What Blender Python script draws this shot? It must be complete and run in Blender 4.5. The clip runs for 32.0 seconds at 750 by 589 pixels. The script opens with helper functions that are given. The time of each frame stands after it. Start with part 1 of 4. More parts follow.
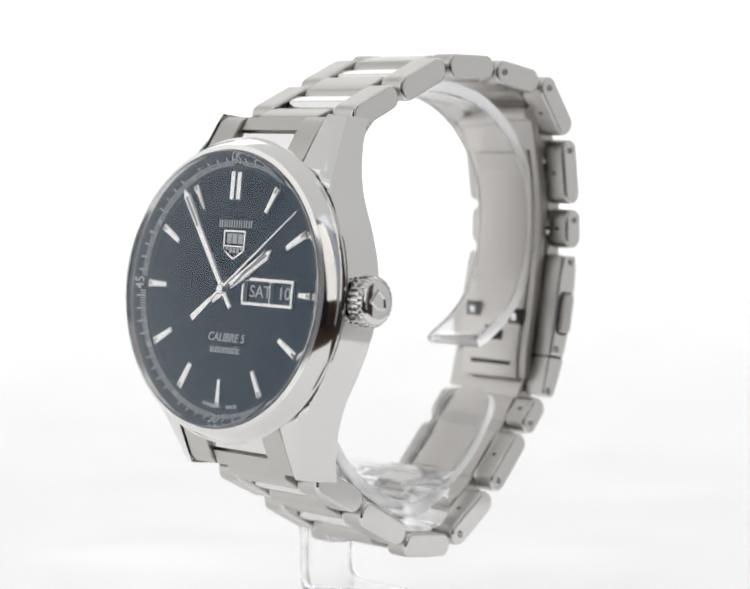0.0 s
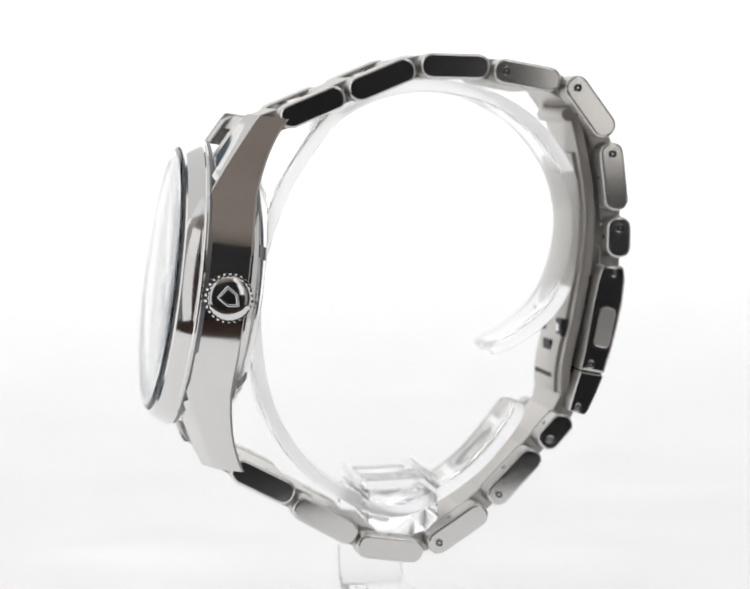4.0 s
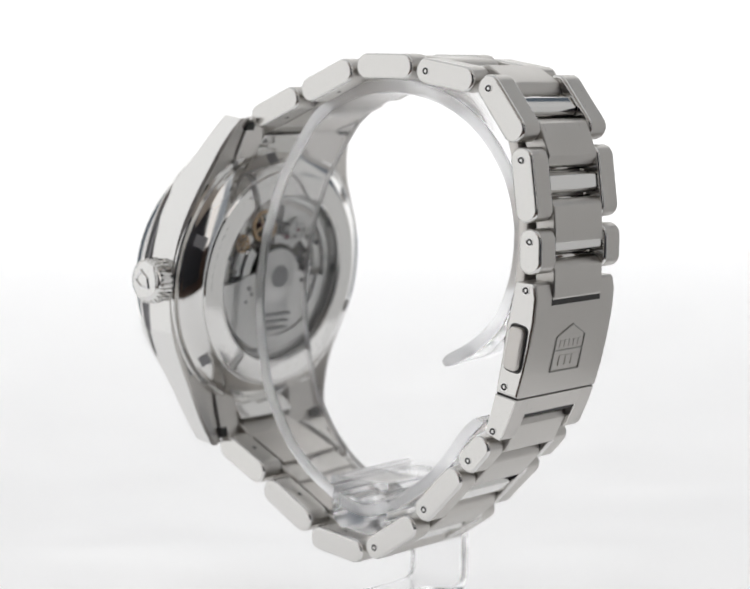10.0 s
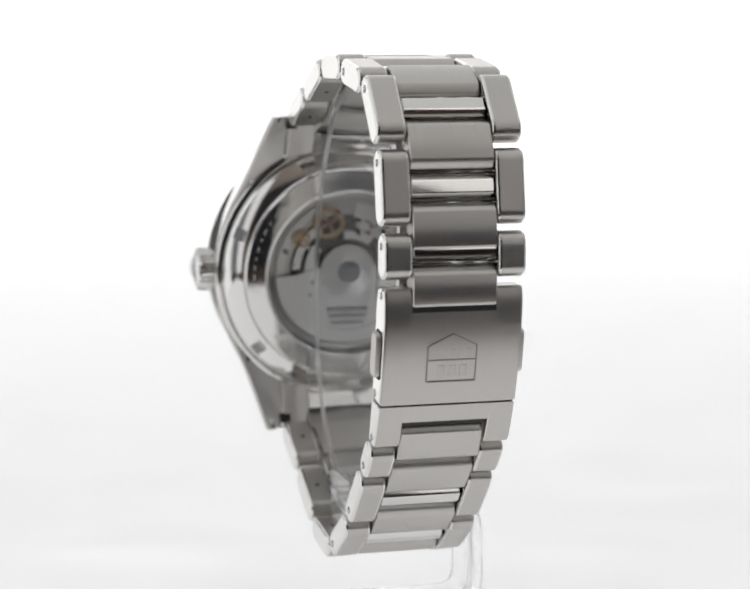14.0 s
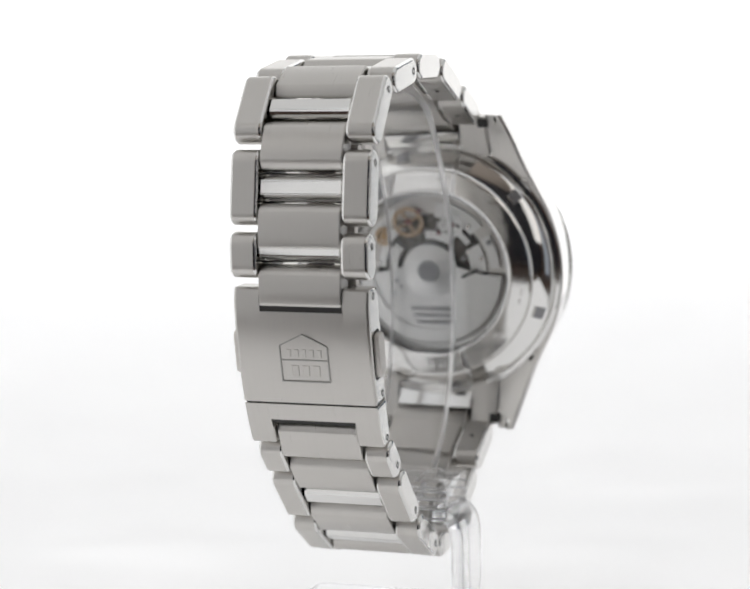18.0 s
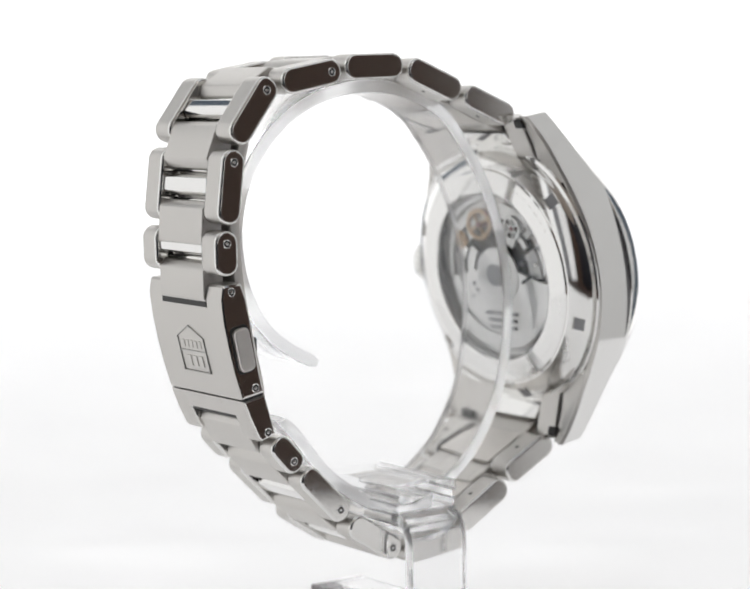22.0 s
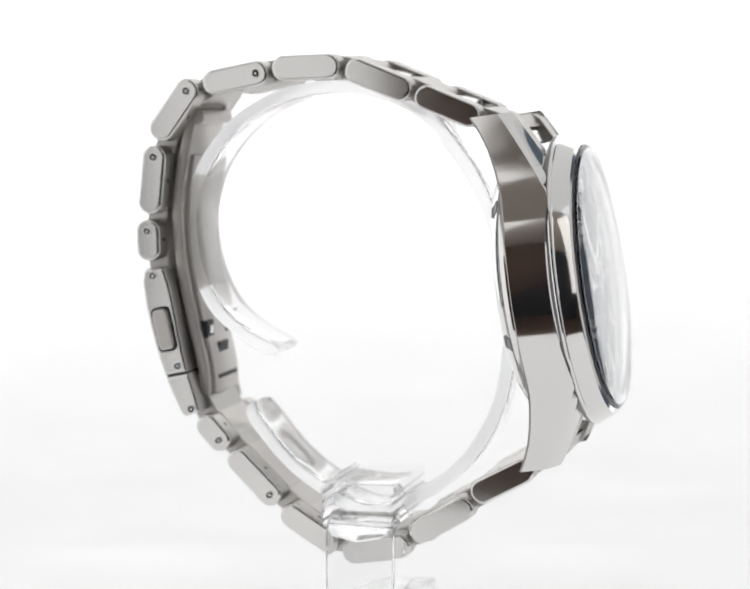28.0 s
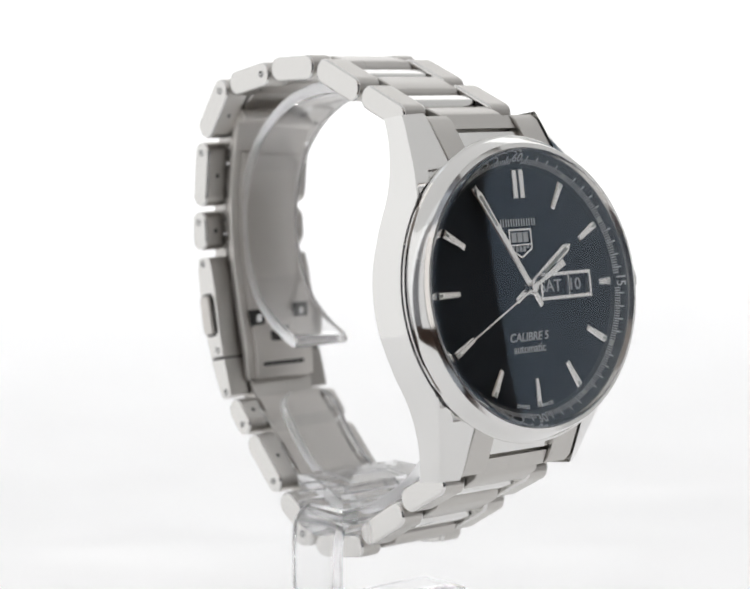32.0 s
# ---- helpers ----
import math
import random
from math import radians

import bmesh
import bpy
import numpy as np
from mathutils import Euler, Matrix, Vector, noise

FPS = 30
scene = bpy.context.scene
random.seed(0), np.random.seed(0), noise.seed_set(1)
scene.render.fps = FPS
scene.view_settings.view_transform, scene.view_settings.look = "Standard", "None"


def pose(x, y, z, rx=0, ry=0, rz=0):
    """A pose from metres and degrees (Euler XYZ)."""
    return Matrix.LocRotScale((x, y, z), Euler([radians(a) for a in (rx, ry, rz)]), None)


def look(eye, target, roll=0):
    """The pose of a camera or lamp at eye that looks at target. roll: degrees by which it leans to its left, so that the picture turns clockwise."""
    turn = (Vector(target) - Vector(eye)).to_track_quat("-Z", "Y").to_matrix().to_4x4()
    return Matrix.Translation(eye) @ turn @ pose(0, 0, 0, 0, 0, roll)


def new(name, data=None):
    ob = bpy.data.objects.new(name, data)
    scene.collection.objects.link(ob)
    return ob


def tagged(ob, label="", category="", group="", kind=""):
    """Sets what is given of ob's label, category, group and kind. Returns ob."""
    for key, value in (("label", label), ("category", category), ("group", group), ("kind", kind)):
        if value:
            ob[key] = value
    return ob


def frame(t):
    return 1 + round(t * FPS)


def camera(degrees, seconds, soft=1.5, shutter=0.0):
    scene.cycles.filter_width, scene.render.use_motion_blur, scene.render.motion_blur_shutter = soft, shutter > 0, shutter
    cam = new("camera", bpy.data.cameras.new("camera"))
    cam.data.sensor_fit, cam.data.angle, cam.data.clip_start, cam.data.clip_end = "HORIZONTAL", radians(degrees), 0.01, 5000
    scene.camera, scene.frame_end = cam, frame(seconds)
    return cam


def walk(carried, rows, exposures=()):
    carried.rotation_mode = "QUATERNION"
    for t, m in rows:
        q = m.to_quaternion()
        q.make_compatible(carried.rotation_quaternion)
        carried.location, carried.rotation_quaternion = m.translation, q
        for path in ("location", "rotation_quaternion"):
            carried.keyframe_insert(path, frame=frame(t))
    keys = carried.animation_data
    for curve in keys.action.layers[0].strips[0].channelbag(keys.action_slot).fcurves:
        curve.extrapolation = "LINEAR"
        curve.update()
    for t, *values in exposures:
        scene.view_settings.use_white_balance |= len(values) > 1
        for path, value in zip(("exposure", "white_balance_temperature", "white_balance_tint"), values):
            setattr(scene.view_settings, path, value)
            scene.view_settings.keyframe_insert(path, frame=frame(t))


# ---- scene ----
from mathutils.geometry import tessellate_polygon

cam = camera(20.704, 32.0, soft=1.9)
S = 0.03                                   # one plan unit is 3 cm
EYE = pose(0, -10 * S, 0.5632 * S, 84.42, 0.461, 0.193)
walk(cam, [(0, EYE), (32, EYE)], [(0, 0.03), (3.5, 0.0), (6, -0.06), (9, -0.09), (12, -0.09), (15, -0.05), (18, -0.01), (24, 0.02), (32, 0.01)])
cam.data.dof.use_dof = True
cam.data.dof.focus_distance = 0.279
cam.data.dof.aperture_fstop = 23

# ---- light ----
world = bpy.data.worlds.new("studio_world")
scene.world = world
world.use_nodes = True
world.node_tree.nodes["Background"].inputs["Color"].default_value = (0.9, 0.95, 1.0, 1)
world.node_tree.nodes["Background"].inputs["Strength"].default_value = 0.02


def soft_panel(name, azimuth, elevation, distance, width, height, power, color=(1, 0.99, 0.97)):
    """A rectangular soft area lamp out of view; azimuth in degrees from the camera's side, to the right positive."""
    data = bpy.data.lights.new(name, "AREA")
    data.shape, data.size, data.size_y, data.energy, data.color = "RECTANGLE", width, height, power, color
    a, e = radians(azimuth), radians(elevation)
    eye = (distance * math.sin(a) * math.cos(e), -distance * math.cos(a) * math.cos(e), distance * math.sin(e))
    ob = new(name, data)
    ob.matrix_world = look(eye, (0, 0, 0))
    return ob


# the three bluish panels are added for the steel's slate reflections
soft_panel("soft_panel", -35.5, 12, 0.468, 0.0908, 0.550, 0.1210, (0.98, 0.99, 1.0))
soft_panel("soft_panel", -45.8, 24, 0.479, 0.0770, 0.850, 0.036, (0.88, 0.96, 1.05))
soft_panel("soft_panel", 37.5, 24, 0.468, 0.0990, 0.440, 0.1271, (1, 0.97, 0.94))
soft_panel("soft_panel", 48.6, 18, 0.484, 0.0825, 0.715, 0.0545, (0.85, 0.96, 1.08))
soft_panel("soft_panel", 55.6, 18, 0.484, 0.0605, 0.715, 0.0157, (0.78, 0.94, 1.15))
# unseen fill, added to brighten the ceiling that the steel reflects
bounce = bpy.data.lights.new("ceiling_fill", "AREA")
bounce.shape, bounce.size, bounce.size_y, bounce.energy, bounce.color = "RECTANGLE", 0.8, 0.4, 2.9, (1, 0.90, 0.80)
new("ceiling_fill", bounce).matrix_world = look((0, -1.7, 0.25), (0, -1.5, 2))


# ---- materials ----
def material(name, color, rough, metal=0.0, **more):
    m = bpy.data.materials.new(name)
    m.use_nodes = True
    b = m.node_tree.nodes["Principled BSDF"]
    b.inputs["Base Color"].default_value = (*color, 1)
    b.inputs["Roughness"].default_value = rough
    b.inputs["Metallic"].default_value = metal
    for key, value in more.items():
        b.inputs[key.replace("_", " ")].default_value = value
    return m


def grained(m, stretch, amount, rough_lo, rough_hi, bump=0.0, smudge=0.06):
    """Fine grain along one way, and broad smudges, on the roughness and the relief."""
    nt = m.node_tree
    b = nt.nodes["Principled BSDF"]
    tc, mp, n1 = (nt.nodes.new("ShaderNode" + k) for k in ("TexCoord", "Mapping", "TexNoise"))
    mp.inputs["Scale"].default_value = stretch
    n1.inputs["Scale"].default_value, n1.inputs["Detail"].default_value = 1.0, 3
    nt.links.new(tc.outputs["Object"], mp.inputs["Vector"])
    nt.links.new(mp.outputs["Vector"], n1.inputs["Vector"])
    n2 = nt.nodes.new("ShaderNodeTexNoise")
    n2.inputs["Scale"].default_value, n2.inputs["Detail"].default_value = 130, 2
    nt.links.new(tc.outputs["Object"], n2.inputs["Vector"])
    mix = nt.nodes.new("ShaderNodeMath")
    mix.operation = "MULTIPLY_ADD"
    nt.links.new(n2.outputs["Fac"], mix.inputs[0])
    mix.inputs[1].default_value = smudge
    nt.links.new(n1.outputs["Fac"], mix.inputs[2])
    rng = nt.nodes.new("ShaderNodeMapRange")
    rng.inputs["From Min"].default_value, rng.inputs["From Max"].default_value = 0.3, 0.75
    rng.inputs["To Min"].default_value, rng.inputs["To Max"].default_value = rough_lo, rough_hi
    nt.links.new(mix.outputs[0], rng.inputs["Value"])
    nt.links.new(rng.outputs[0], b.inputs["Roughness"])
    if amount:
        base = tuple(b.inputs["Base Color"].default_value)
        ramp = nt.nodes.new("ShaderNodeMix")
        ramp.data_type = "RGBA"
        ramp.inputs["A"].default_value = (*(c * (1 - amount) for c in base[:3]), 1)
        ramp.inputs["B"].default_value = (*(min(1, c * (1 + amount)) for c in base[:3]), 1)
        nt.links.new(n1.outputs["Fac"], ramp.inputs["Factor"])
        nt.links.new(ramp.outputs["Result"], b.inputs["Base Color"])
    if bump:
        bp = nt.nodes.new("ShaderNodeBump")
        bp.inputs["Strength"].default_value, bp.inputs["Distance"].default_value = bump, 0.00002
        nt.links.new(n1.outputs["Fac"], bp.inputs["Height"])
        nt.links.new(bp.outputs["Normal"], b.inputs["Normal"])
    return m


STEEL = (0.605, 0.588, 0.563)
brushed = grained(material("brushed_steel", STEEL, 0.3, 1.0), (9000, 120, 120), 0.045, 0.27, 0.41, 0.006)
nt = brushed.node_tree
tangent = nt.nodes.new("ShaderNodeTangent")
tangent.direction_type, tangent.axis = "RADIAL", "X"
nt.links.new(tangent.outputs[0], nt.nodes["Principled BSDF"].inputs["Tangent"])
nt.nodes["Principled BSDF"].inputs["Anisotropic"].default_value = 0.6
nt.nodes["Principled BSDF"].inputs["Anisotropic Rotation"].default_value = 0.25
blade_steel = grained(material("matt_brushed_steel", (0.70, 0.675, 0.645), 0.45, 1.0), (150, 150, 5000), 0.05, 0.40, 0.52, 0.02)
satin = grained(material("satin_steel", (0.75, 0.74, 0.72), 0.15, 1.0), (400, 3000, 3000), 0.03, 0.07, 0.15, 0.05)
polished = grained(material("polished_steel", (0.80, 0.795, 0.78), 0.06, 1.0), (300, 300, 300), 0.0, 0.06, 0.11)
# near-black that puts the shade of holes and gaps into the colour
hole_shade = material("hole_shade_black", (0.025, 0.024, 0.023), 0.5, 0.0)
bright = grained(material("polished_marker", (0.86, 0.86, 0.86), 0.1, 1.0), (800, 800, 800), 0.03, 0.06, 0.2)
print_white = material("white_print", (0.86, 0.88, 0.90), 0.5)
print_grey = material("grey_print", (0.88, 0.90, 0.92), 0.5)
print_shade_dark = material("dark_print_and_seam_shade", (0.32, 0.32, 0.33), 0.5, 0.8)
gold = material("gilt_brass", (0.50, 0.37, 0.24), 0.35, 1.0)
engrave = material("groove_shade_line", (0.40, 0.395, 0.385), 0.4, 1.0)
ruby = material("ruby_jewel", (0.22, 0.06, 0.08), 0.3)
movement_steel = grained(material("movement_steel", (0.72, 0.72, 0.71), 0.3, 1.0), (200, 4000, 200), 0.06, 0.3, 0.45, 0.1)
plate_grey = grained(material("dark_movement_plate", (0.11, 0.10, 0.09), 0.4, 1.0), (900, 900, 900), 0.2, 0.3, 0.5)
dial_black = grained(material("blue_black_dial", (0.010, 0.0145, 0.021), 0.5, 0.0, Specular_IOR_Level=0.2), (40, 40, 40), 0.06, 0.5, 0.5)
disc_black = material("calendar_disc", (0.015, 0.02, 0.028), 0.45)
flange_black = material("black_flange", (0.014, 0.018, 0.024), 0.3)
lume = material("pale_lume", (0.7, 0.73, 0.7), 0.6)
acrylic = grained(material("clear_acrylic", (0.99, 0.99, 0.99), 0.05, 0.0, Transmission_Weight=1.0, IOR=1.34), (90, 90, 90), 0.0, 0.02, 0.09)
nt = acrylic.node_tree
haze, blend = nt.nodes.new("ShaderNodeBsdfTranslucent"), nt.nodes.new("ShaderNodeMixShader")
haze.inputs["Color"].default_value = (0.92, 0.92, 0.95, 1)
blend.inputs["Fac"].default_value = 0.05
nt.links.new(nt.nodes["Principled BSDF"].outputs[0], blend.inputs[1])
nt.links.new(haze.outputs[0], blend.inputs[2])
nt.links.new(blend.outputs[0], nt.nodes["Material Output"].inputs["Surface"])
# edges get milky white mixed in for the light piped through the acrylic
edge_glow = acrylic.copy()
edge_glow.name = "acrylic_edge_glow"
edge_glow.node_tree.nodes["Mix Shader"].inputs["Fac"].default_value = 0.18
nt = edge_glow.node_tree
matt = nt.nodes["Principled BSDF"]
matt.inputs["IOR"].default_value = 1.15
for link in list(matt.inputs["Roughness"].links):
    nt.links.remove(link)
matt.inputs["Roughness"].default_value = 0.5
bloom, half = nt.nodes.new("ShaderNodeBsdfDiffuse"), nt.nodes.new("ShaderNodeMixShader")
bloom.inputs["Color"].default_value = (0.95, 0.95, 0.97, 1)
nt.links.new(nt.nodes["Translucent BSDF"].outputs[0], half.inputs[1])
nt.links.new(bloom.outputs[0], half.inputs[2])
nt.links.new(half.outputs[0], nt.nodes["Mix Shader"].inputs[2])
clear_block = acrylic.copy()
clear_block.name = "clear_acrylic_block"
clear_block.node_tree.nodes["Principled BSDF"].inputs["IOR"].default_value = 1.18
clear_block.node_tree.nodes["Mix Shader"].inputs["Fac"].default_value = 0.06
sapphire = material("sapphire_crystal", (1, 1, 1), 0.0, 0.0, Transmission_Weight=1.0, IOR=1.35, Specular_Tint=(0.6, 0.66, 0.75, 1.0))
crystal_glass = material("coated_sapphire", (1, 1, 1), 0.0, 0.0, Transmission_Weight=1.0, IOR=1.62, Specular_Tint=(0.36, 0.50, 0.68, 1.0))
# emission added to table and plate to lift them to near white
paper = grained(material("white_table_added_glow", (0.80, 0.80, 0.81), 0.5, Emission_Color=(1, 1, 1, 1), Emission_Strength=0.285), (60, 60, 60), 0.01, 0.4, 0.6)
plate_white = grained(material("white_plate_added_glow", (0.82, 0.82, 0.83), 0.4, Emission_Color=(1, 1, 1, 1), Emission_Strength=0.285), (60, 60, 60), 0.01, 0.35, 0.5)
# tones of the unseen surroundings, chosen for what the steel reflects
room_dark = grained(material("brown_studio_wall", (0.24, 0.17, 0.14), 0.8), (4, 4, 4), 0.2, 0.7, 0.9)
room_front = grained(material("blue_black_reflection_panel", (0.075, 0.08, 0.098), 0.9), (6, 6, 2), 0.3, 0.7, 0.9)
slate = grained(material("slate_reflection_panel", (0.13, 0.17, 0.22), 0.9), (6, 6, 2), 0.3, 0.7, 0.9)
room_ceiling = grained(material("studio_ceiling", (0.78, 0.74, 0.70), 0.8), (4, 4, 4), 0.1, 0.7, 0.9)

# the backdrop emits its white itself instead of being lit by lamps
glow = bpy.data.materials.new("glowing_white_backdrop")
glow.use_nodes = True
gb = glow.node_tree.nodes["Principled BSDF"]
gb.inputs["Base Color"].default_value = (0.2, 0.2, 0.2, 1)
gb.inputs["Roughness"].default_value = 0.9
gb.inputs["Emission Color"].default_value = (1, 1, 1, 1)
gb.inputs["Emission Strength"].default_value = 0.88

# stronger glow of the same sheet for the overexposed rear
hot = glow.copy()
hot.name = "bright_glow_backdrop"
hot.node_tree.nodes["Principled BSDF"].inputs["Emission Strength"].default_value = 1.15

# weaker glow for the side where the steel reflects less light
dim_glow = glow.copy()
dim_glow.name = "dim_glow_backdrop"
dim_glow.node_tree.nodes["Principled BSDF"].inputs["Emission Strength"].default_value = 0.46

# glow of the added overhead sheet
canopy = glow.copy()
canopy.name = "glowing_white_canopy"
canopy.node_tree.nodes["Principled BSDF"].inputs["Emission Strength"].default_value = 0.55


# ---- building helpers ----
def part(name, bm, mat, parent, label="", angle=32):
    """Link a bmesh as one mesh object under a thing or a part."""
    bmesh.ops.recalc_face_normals(bm, faces=bm.faces)
    me = bpy.data.meshes.new(name)
    bm.to_mesh(me)
    bm.free()
    me.materials.append(mat)
    for p in me.polygons:
        p.use_smooth = True
    me.set_sharp_from_angle(angle=radians(angle))
    for p in me.polygons:
        p.use_smooth = len(p.vertices) < 5
    ob = new(name, me)
    ob.parent = parent
    return tagged(ob, label)


def thing(name, label, category, group="", kind=""):
    return tagged(new(name), label, category, group, kind)


TILT = radians(8.1)
CT, ST = math.cos(TILT), math.sin(TILT)
HEAD = Vector((-0.012, -1.012, -0.315))
CASE = Matrix(((S, 0, 0, HEAD.x * S), (0, ST * S, -CT * S, HEAD.y * S), (0, CT * S, ST * S, HEAD.z * S), (0, 0, 0, 1)))
DIAL = CASE @ Matrix.Translation((0, 0, -0.024))
SIDE = Matrix.Scale(S, 4)


def frame_yz(o, along, out):
    """Local (s, h, x) to metres: s along, h outward, in the upright plane of the band; x across."""
    return Matrix(((0, 0, S, 0), (along.x * S, out.x * S, 0, o[0] * S), (along.y * S, out.y * S, 0, o[1] * S), (0, 0, 0, 1)))


def inset(poly, d):
    """A convex polygon moved in by d."""
    n, pts = len(poly), []
    area = sum(poly[i][0] * poly[(i + 1) % n][1] - poly[(i + 1) % n][0] * poly[i][1] for i in range(n))
    sg = 1 if area > 0 else -1
    for i in range(n):
        p0, p, p1 = (Vector(poly[(i + k) % n]) for k in (-1, 0, 1))
        e0, e1 = (p - p0).normalized(), (p1 - p).normalized()
        n0, n1 = Vector((-e0.y, e0.x)) * sg, Vector((-e1.y, e1.x)) * sg
        m = n0 + n1
        m = m / max(0.3, m.dot(n0)) if m.length > 1e-6 else n0
        pts.append(p + m * d)
    return pts


def loft(rings, m, closed=False, caps=True):
    """Rings of equal count, joined by quads; m takes them to metres."""
    bm = bmesh.new()
    vs = [[bm.verts.new(m @ Vector(p)) for p in r] for r in rings]
    k = len(vs[0])
    for a, b in zip(vs, vs[1:] + ([vs[0]] if closed else [])):
        for i in range(k):
            bm.faces.new((a[i], a[(i + 1) % k], b[(i + 1) % k], b[i]))
    if caps and not closed:
        bm.faces.new(vs[0]), bm.faces.new(vs[-1])
    return bm


def prism(poly, x0, x1, m, bevel=0.0, steps=2):
    """A convex profile (s, h) drawn out from x0 to x1, with rounded edges at both ends."""
    rings = []
    x0, x1 = min(x0, x1), max(x0, x1)
    if bevel:
        rings = [(x0 + bevel * (1 - math.cos(math.pi / 2 * k / steps)), bevel * (1 - math.sin(math.pi / 2 * k / steps))) for k in range(steps + 1)]
        rings.append((x0 + bevel * 1.3, 0.0))
        rings += [(x1 - (x - x0), d) for x, d in reversed(rings)]
    else:
        rings = [(x0, 0), (x1, 0)]
    return loft([[(p[0], p[1], x) for p in (inset(poly, d) if d > 1e-7 else poly)] for x, d in rings], m)


def rounded(poly, r, steps=3):
    """A convex polygon with its corners rounded by about r."""
    out, n = [], len(poly)
    for i in range(n):
        p0, p, p1 = (Vector(poly[(i + k) % n]) for k in (-1, 0, 1))
        a, b = (p0 - p), (p1 - p)
        ra, rb = min(r, a.length * 0.45), min(r, b.length * 0.45)
        a, b = p + a.normalized() * ra, p + b.normalized() * rb
        for k in range(steps + 1):
            t = k / steps
            out.append(tuple((1 - t) ** 2 * a + 2 * t * (1 - t) * p + t * t * b))
    return out


def revolve(profile, m, steps=96, a0=0.0, a1=360.0, close_profile=True):
    """A profile (r, n) turned round the n axis of m."""
    bm = bmesh.new()
    full = abs(a1 - a0) >= 359.9
    rings = []
    count = steps if full else steps + 1
    for i in range(count):
        a = radians(a0 + (a1 - a0) * i / steps)
        rings.append([bm.verts.new(m @ Vector((r * math.cos(a), r * math.sin(a), n))) for r, n in profile])
    k = len(profile)
    for i in range(steps):
        A, B = rings[i], rings[(i + 1) % count]
        for j in range(k if close_profile else k - 1):
            bm.faces.new((A[j], A[(j + 1) % k], B[(j + 1) % k], B[j]))
    if not full and close_profile:
        bm.faces.new(rings[0]), bm.faces.new(rings[-1])
    bmesh.ops.remove_doubles(bm, verts=bm.verts, dist=1e-8)
    return bm


def slab(poly, n0, n1, m, bevel=0.0):
    """A convex outline (u, v) raised from n0 to n1, with its upper edge bevelled."""
    rings = [[(p[0], p[1], n0) for p in poly]]
    if bevel:
        rings += [[(p[0], p[1], n1 - bevel) for p in poly], [(p[0], p[1], n1) for p in inset(poly, bevel)]]
    else:
        rings.append([(p[0], p[1], n1) for p in poly])
    return loft(rings, m)


def join(*bms):
    out = bmesh.new()
    for b in bms:
        me = bpy.data.meshes.new("tmp")
        b.to_mesh(me)
        b.free()
        out.from_mesh(me)
        bpy.data.meshes.remove(me)
    return out


def rect(u0, v0, u1, v1):
    return [(u0, v0), (u1, v0), (u1, v1), (u0, v1)]


def spun(poly, a):
    """Turn an outline clockwise by a degrees."""
    c, s = math.cos(radians(a)), math.sin(radians(a))
    return [(p[0] * c + p[1] * s, -p[0] * s + p[1] * c) for p in poly]


def lettering(name, text, size, u, v, n, mat, parent, turn=0.0, slope=0.0, align="CENTER", base=None, width=None, label=""):
    """Raised letters in the built-in font, centred at (u, v) on the dial."""
    cu = bpy.data.curves.new("text", "FONT")
    cu.body, cu.size, cu.align_x, cu.align_y, cu.shear = text, size, align, "CENTER", slope
    cu.extrude, cu.resolution_u, cu.offset = 0.0012, 3, 0.0005
    ob = new("text", cu)
    me = bpy.data.meshes.new_from_object(ob.evaluated_get(bpy.context.evaluated_depsgraph_get()))
    bpy.data.objects.remove(ob)
    bm = bmesh.new()
    bm.from_mesh(me)
    bpy.data.meshes.remove(me)
    k = 1.0
    if width:
        xs = [p.co.x for p in bm.verts]
        k = width / (max(xs) - min(xs))
    m = (base or DIAL) @ Matrix.Translation((u, v, n)) @ Matrix.Rotation(radians(-turn), 4, "Z") @ Matrix.Diagonal((k, 1, 1, 1))
    bmesh.ops.transform(bm, matrix=m, verts=bm.verts)
    return part(name, bm, mat, parent, label)


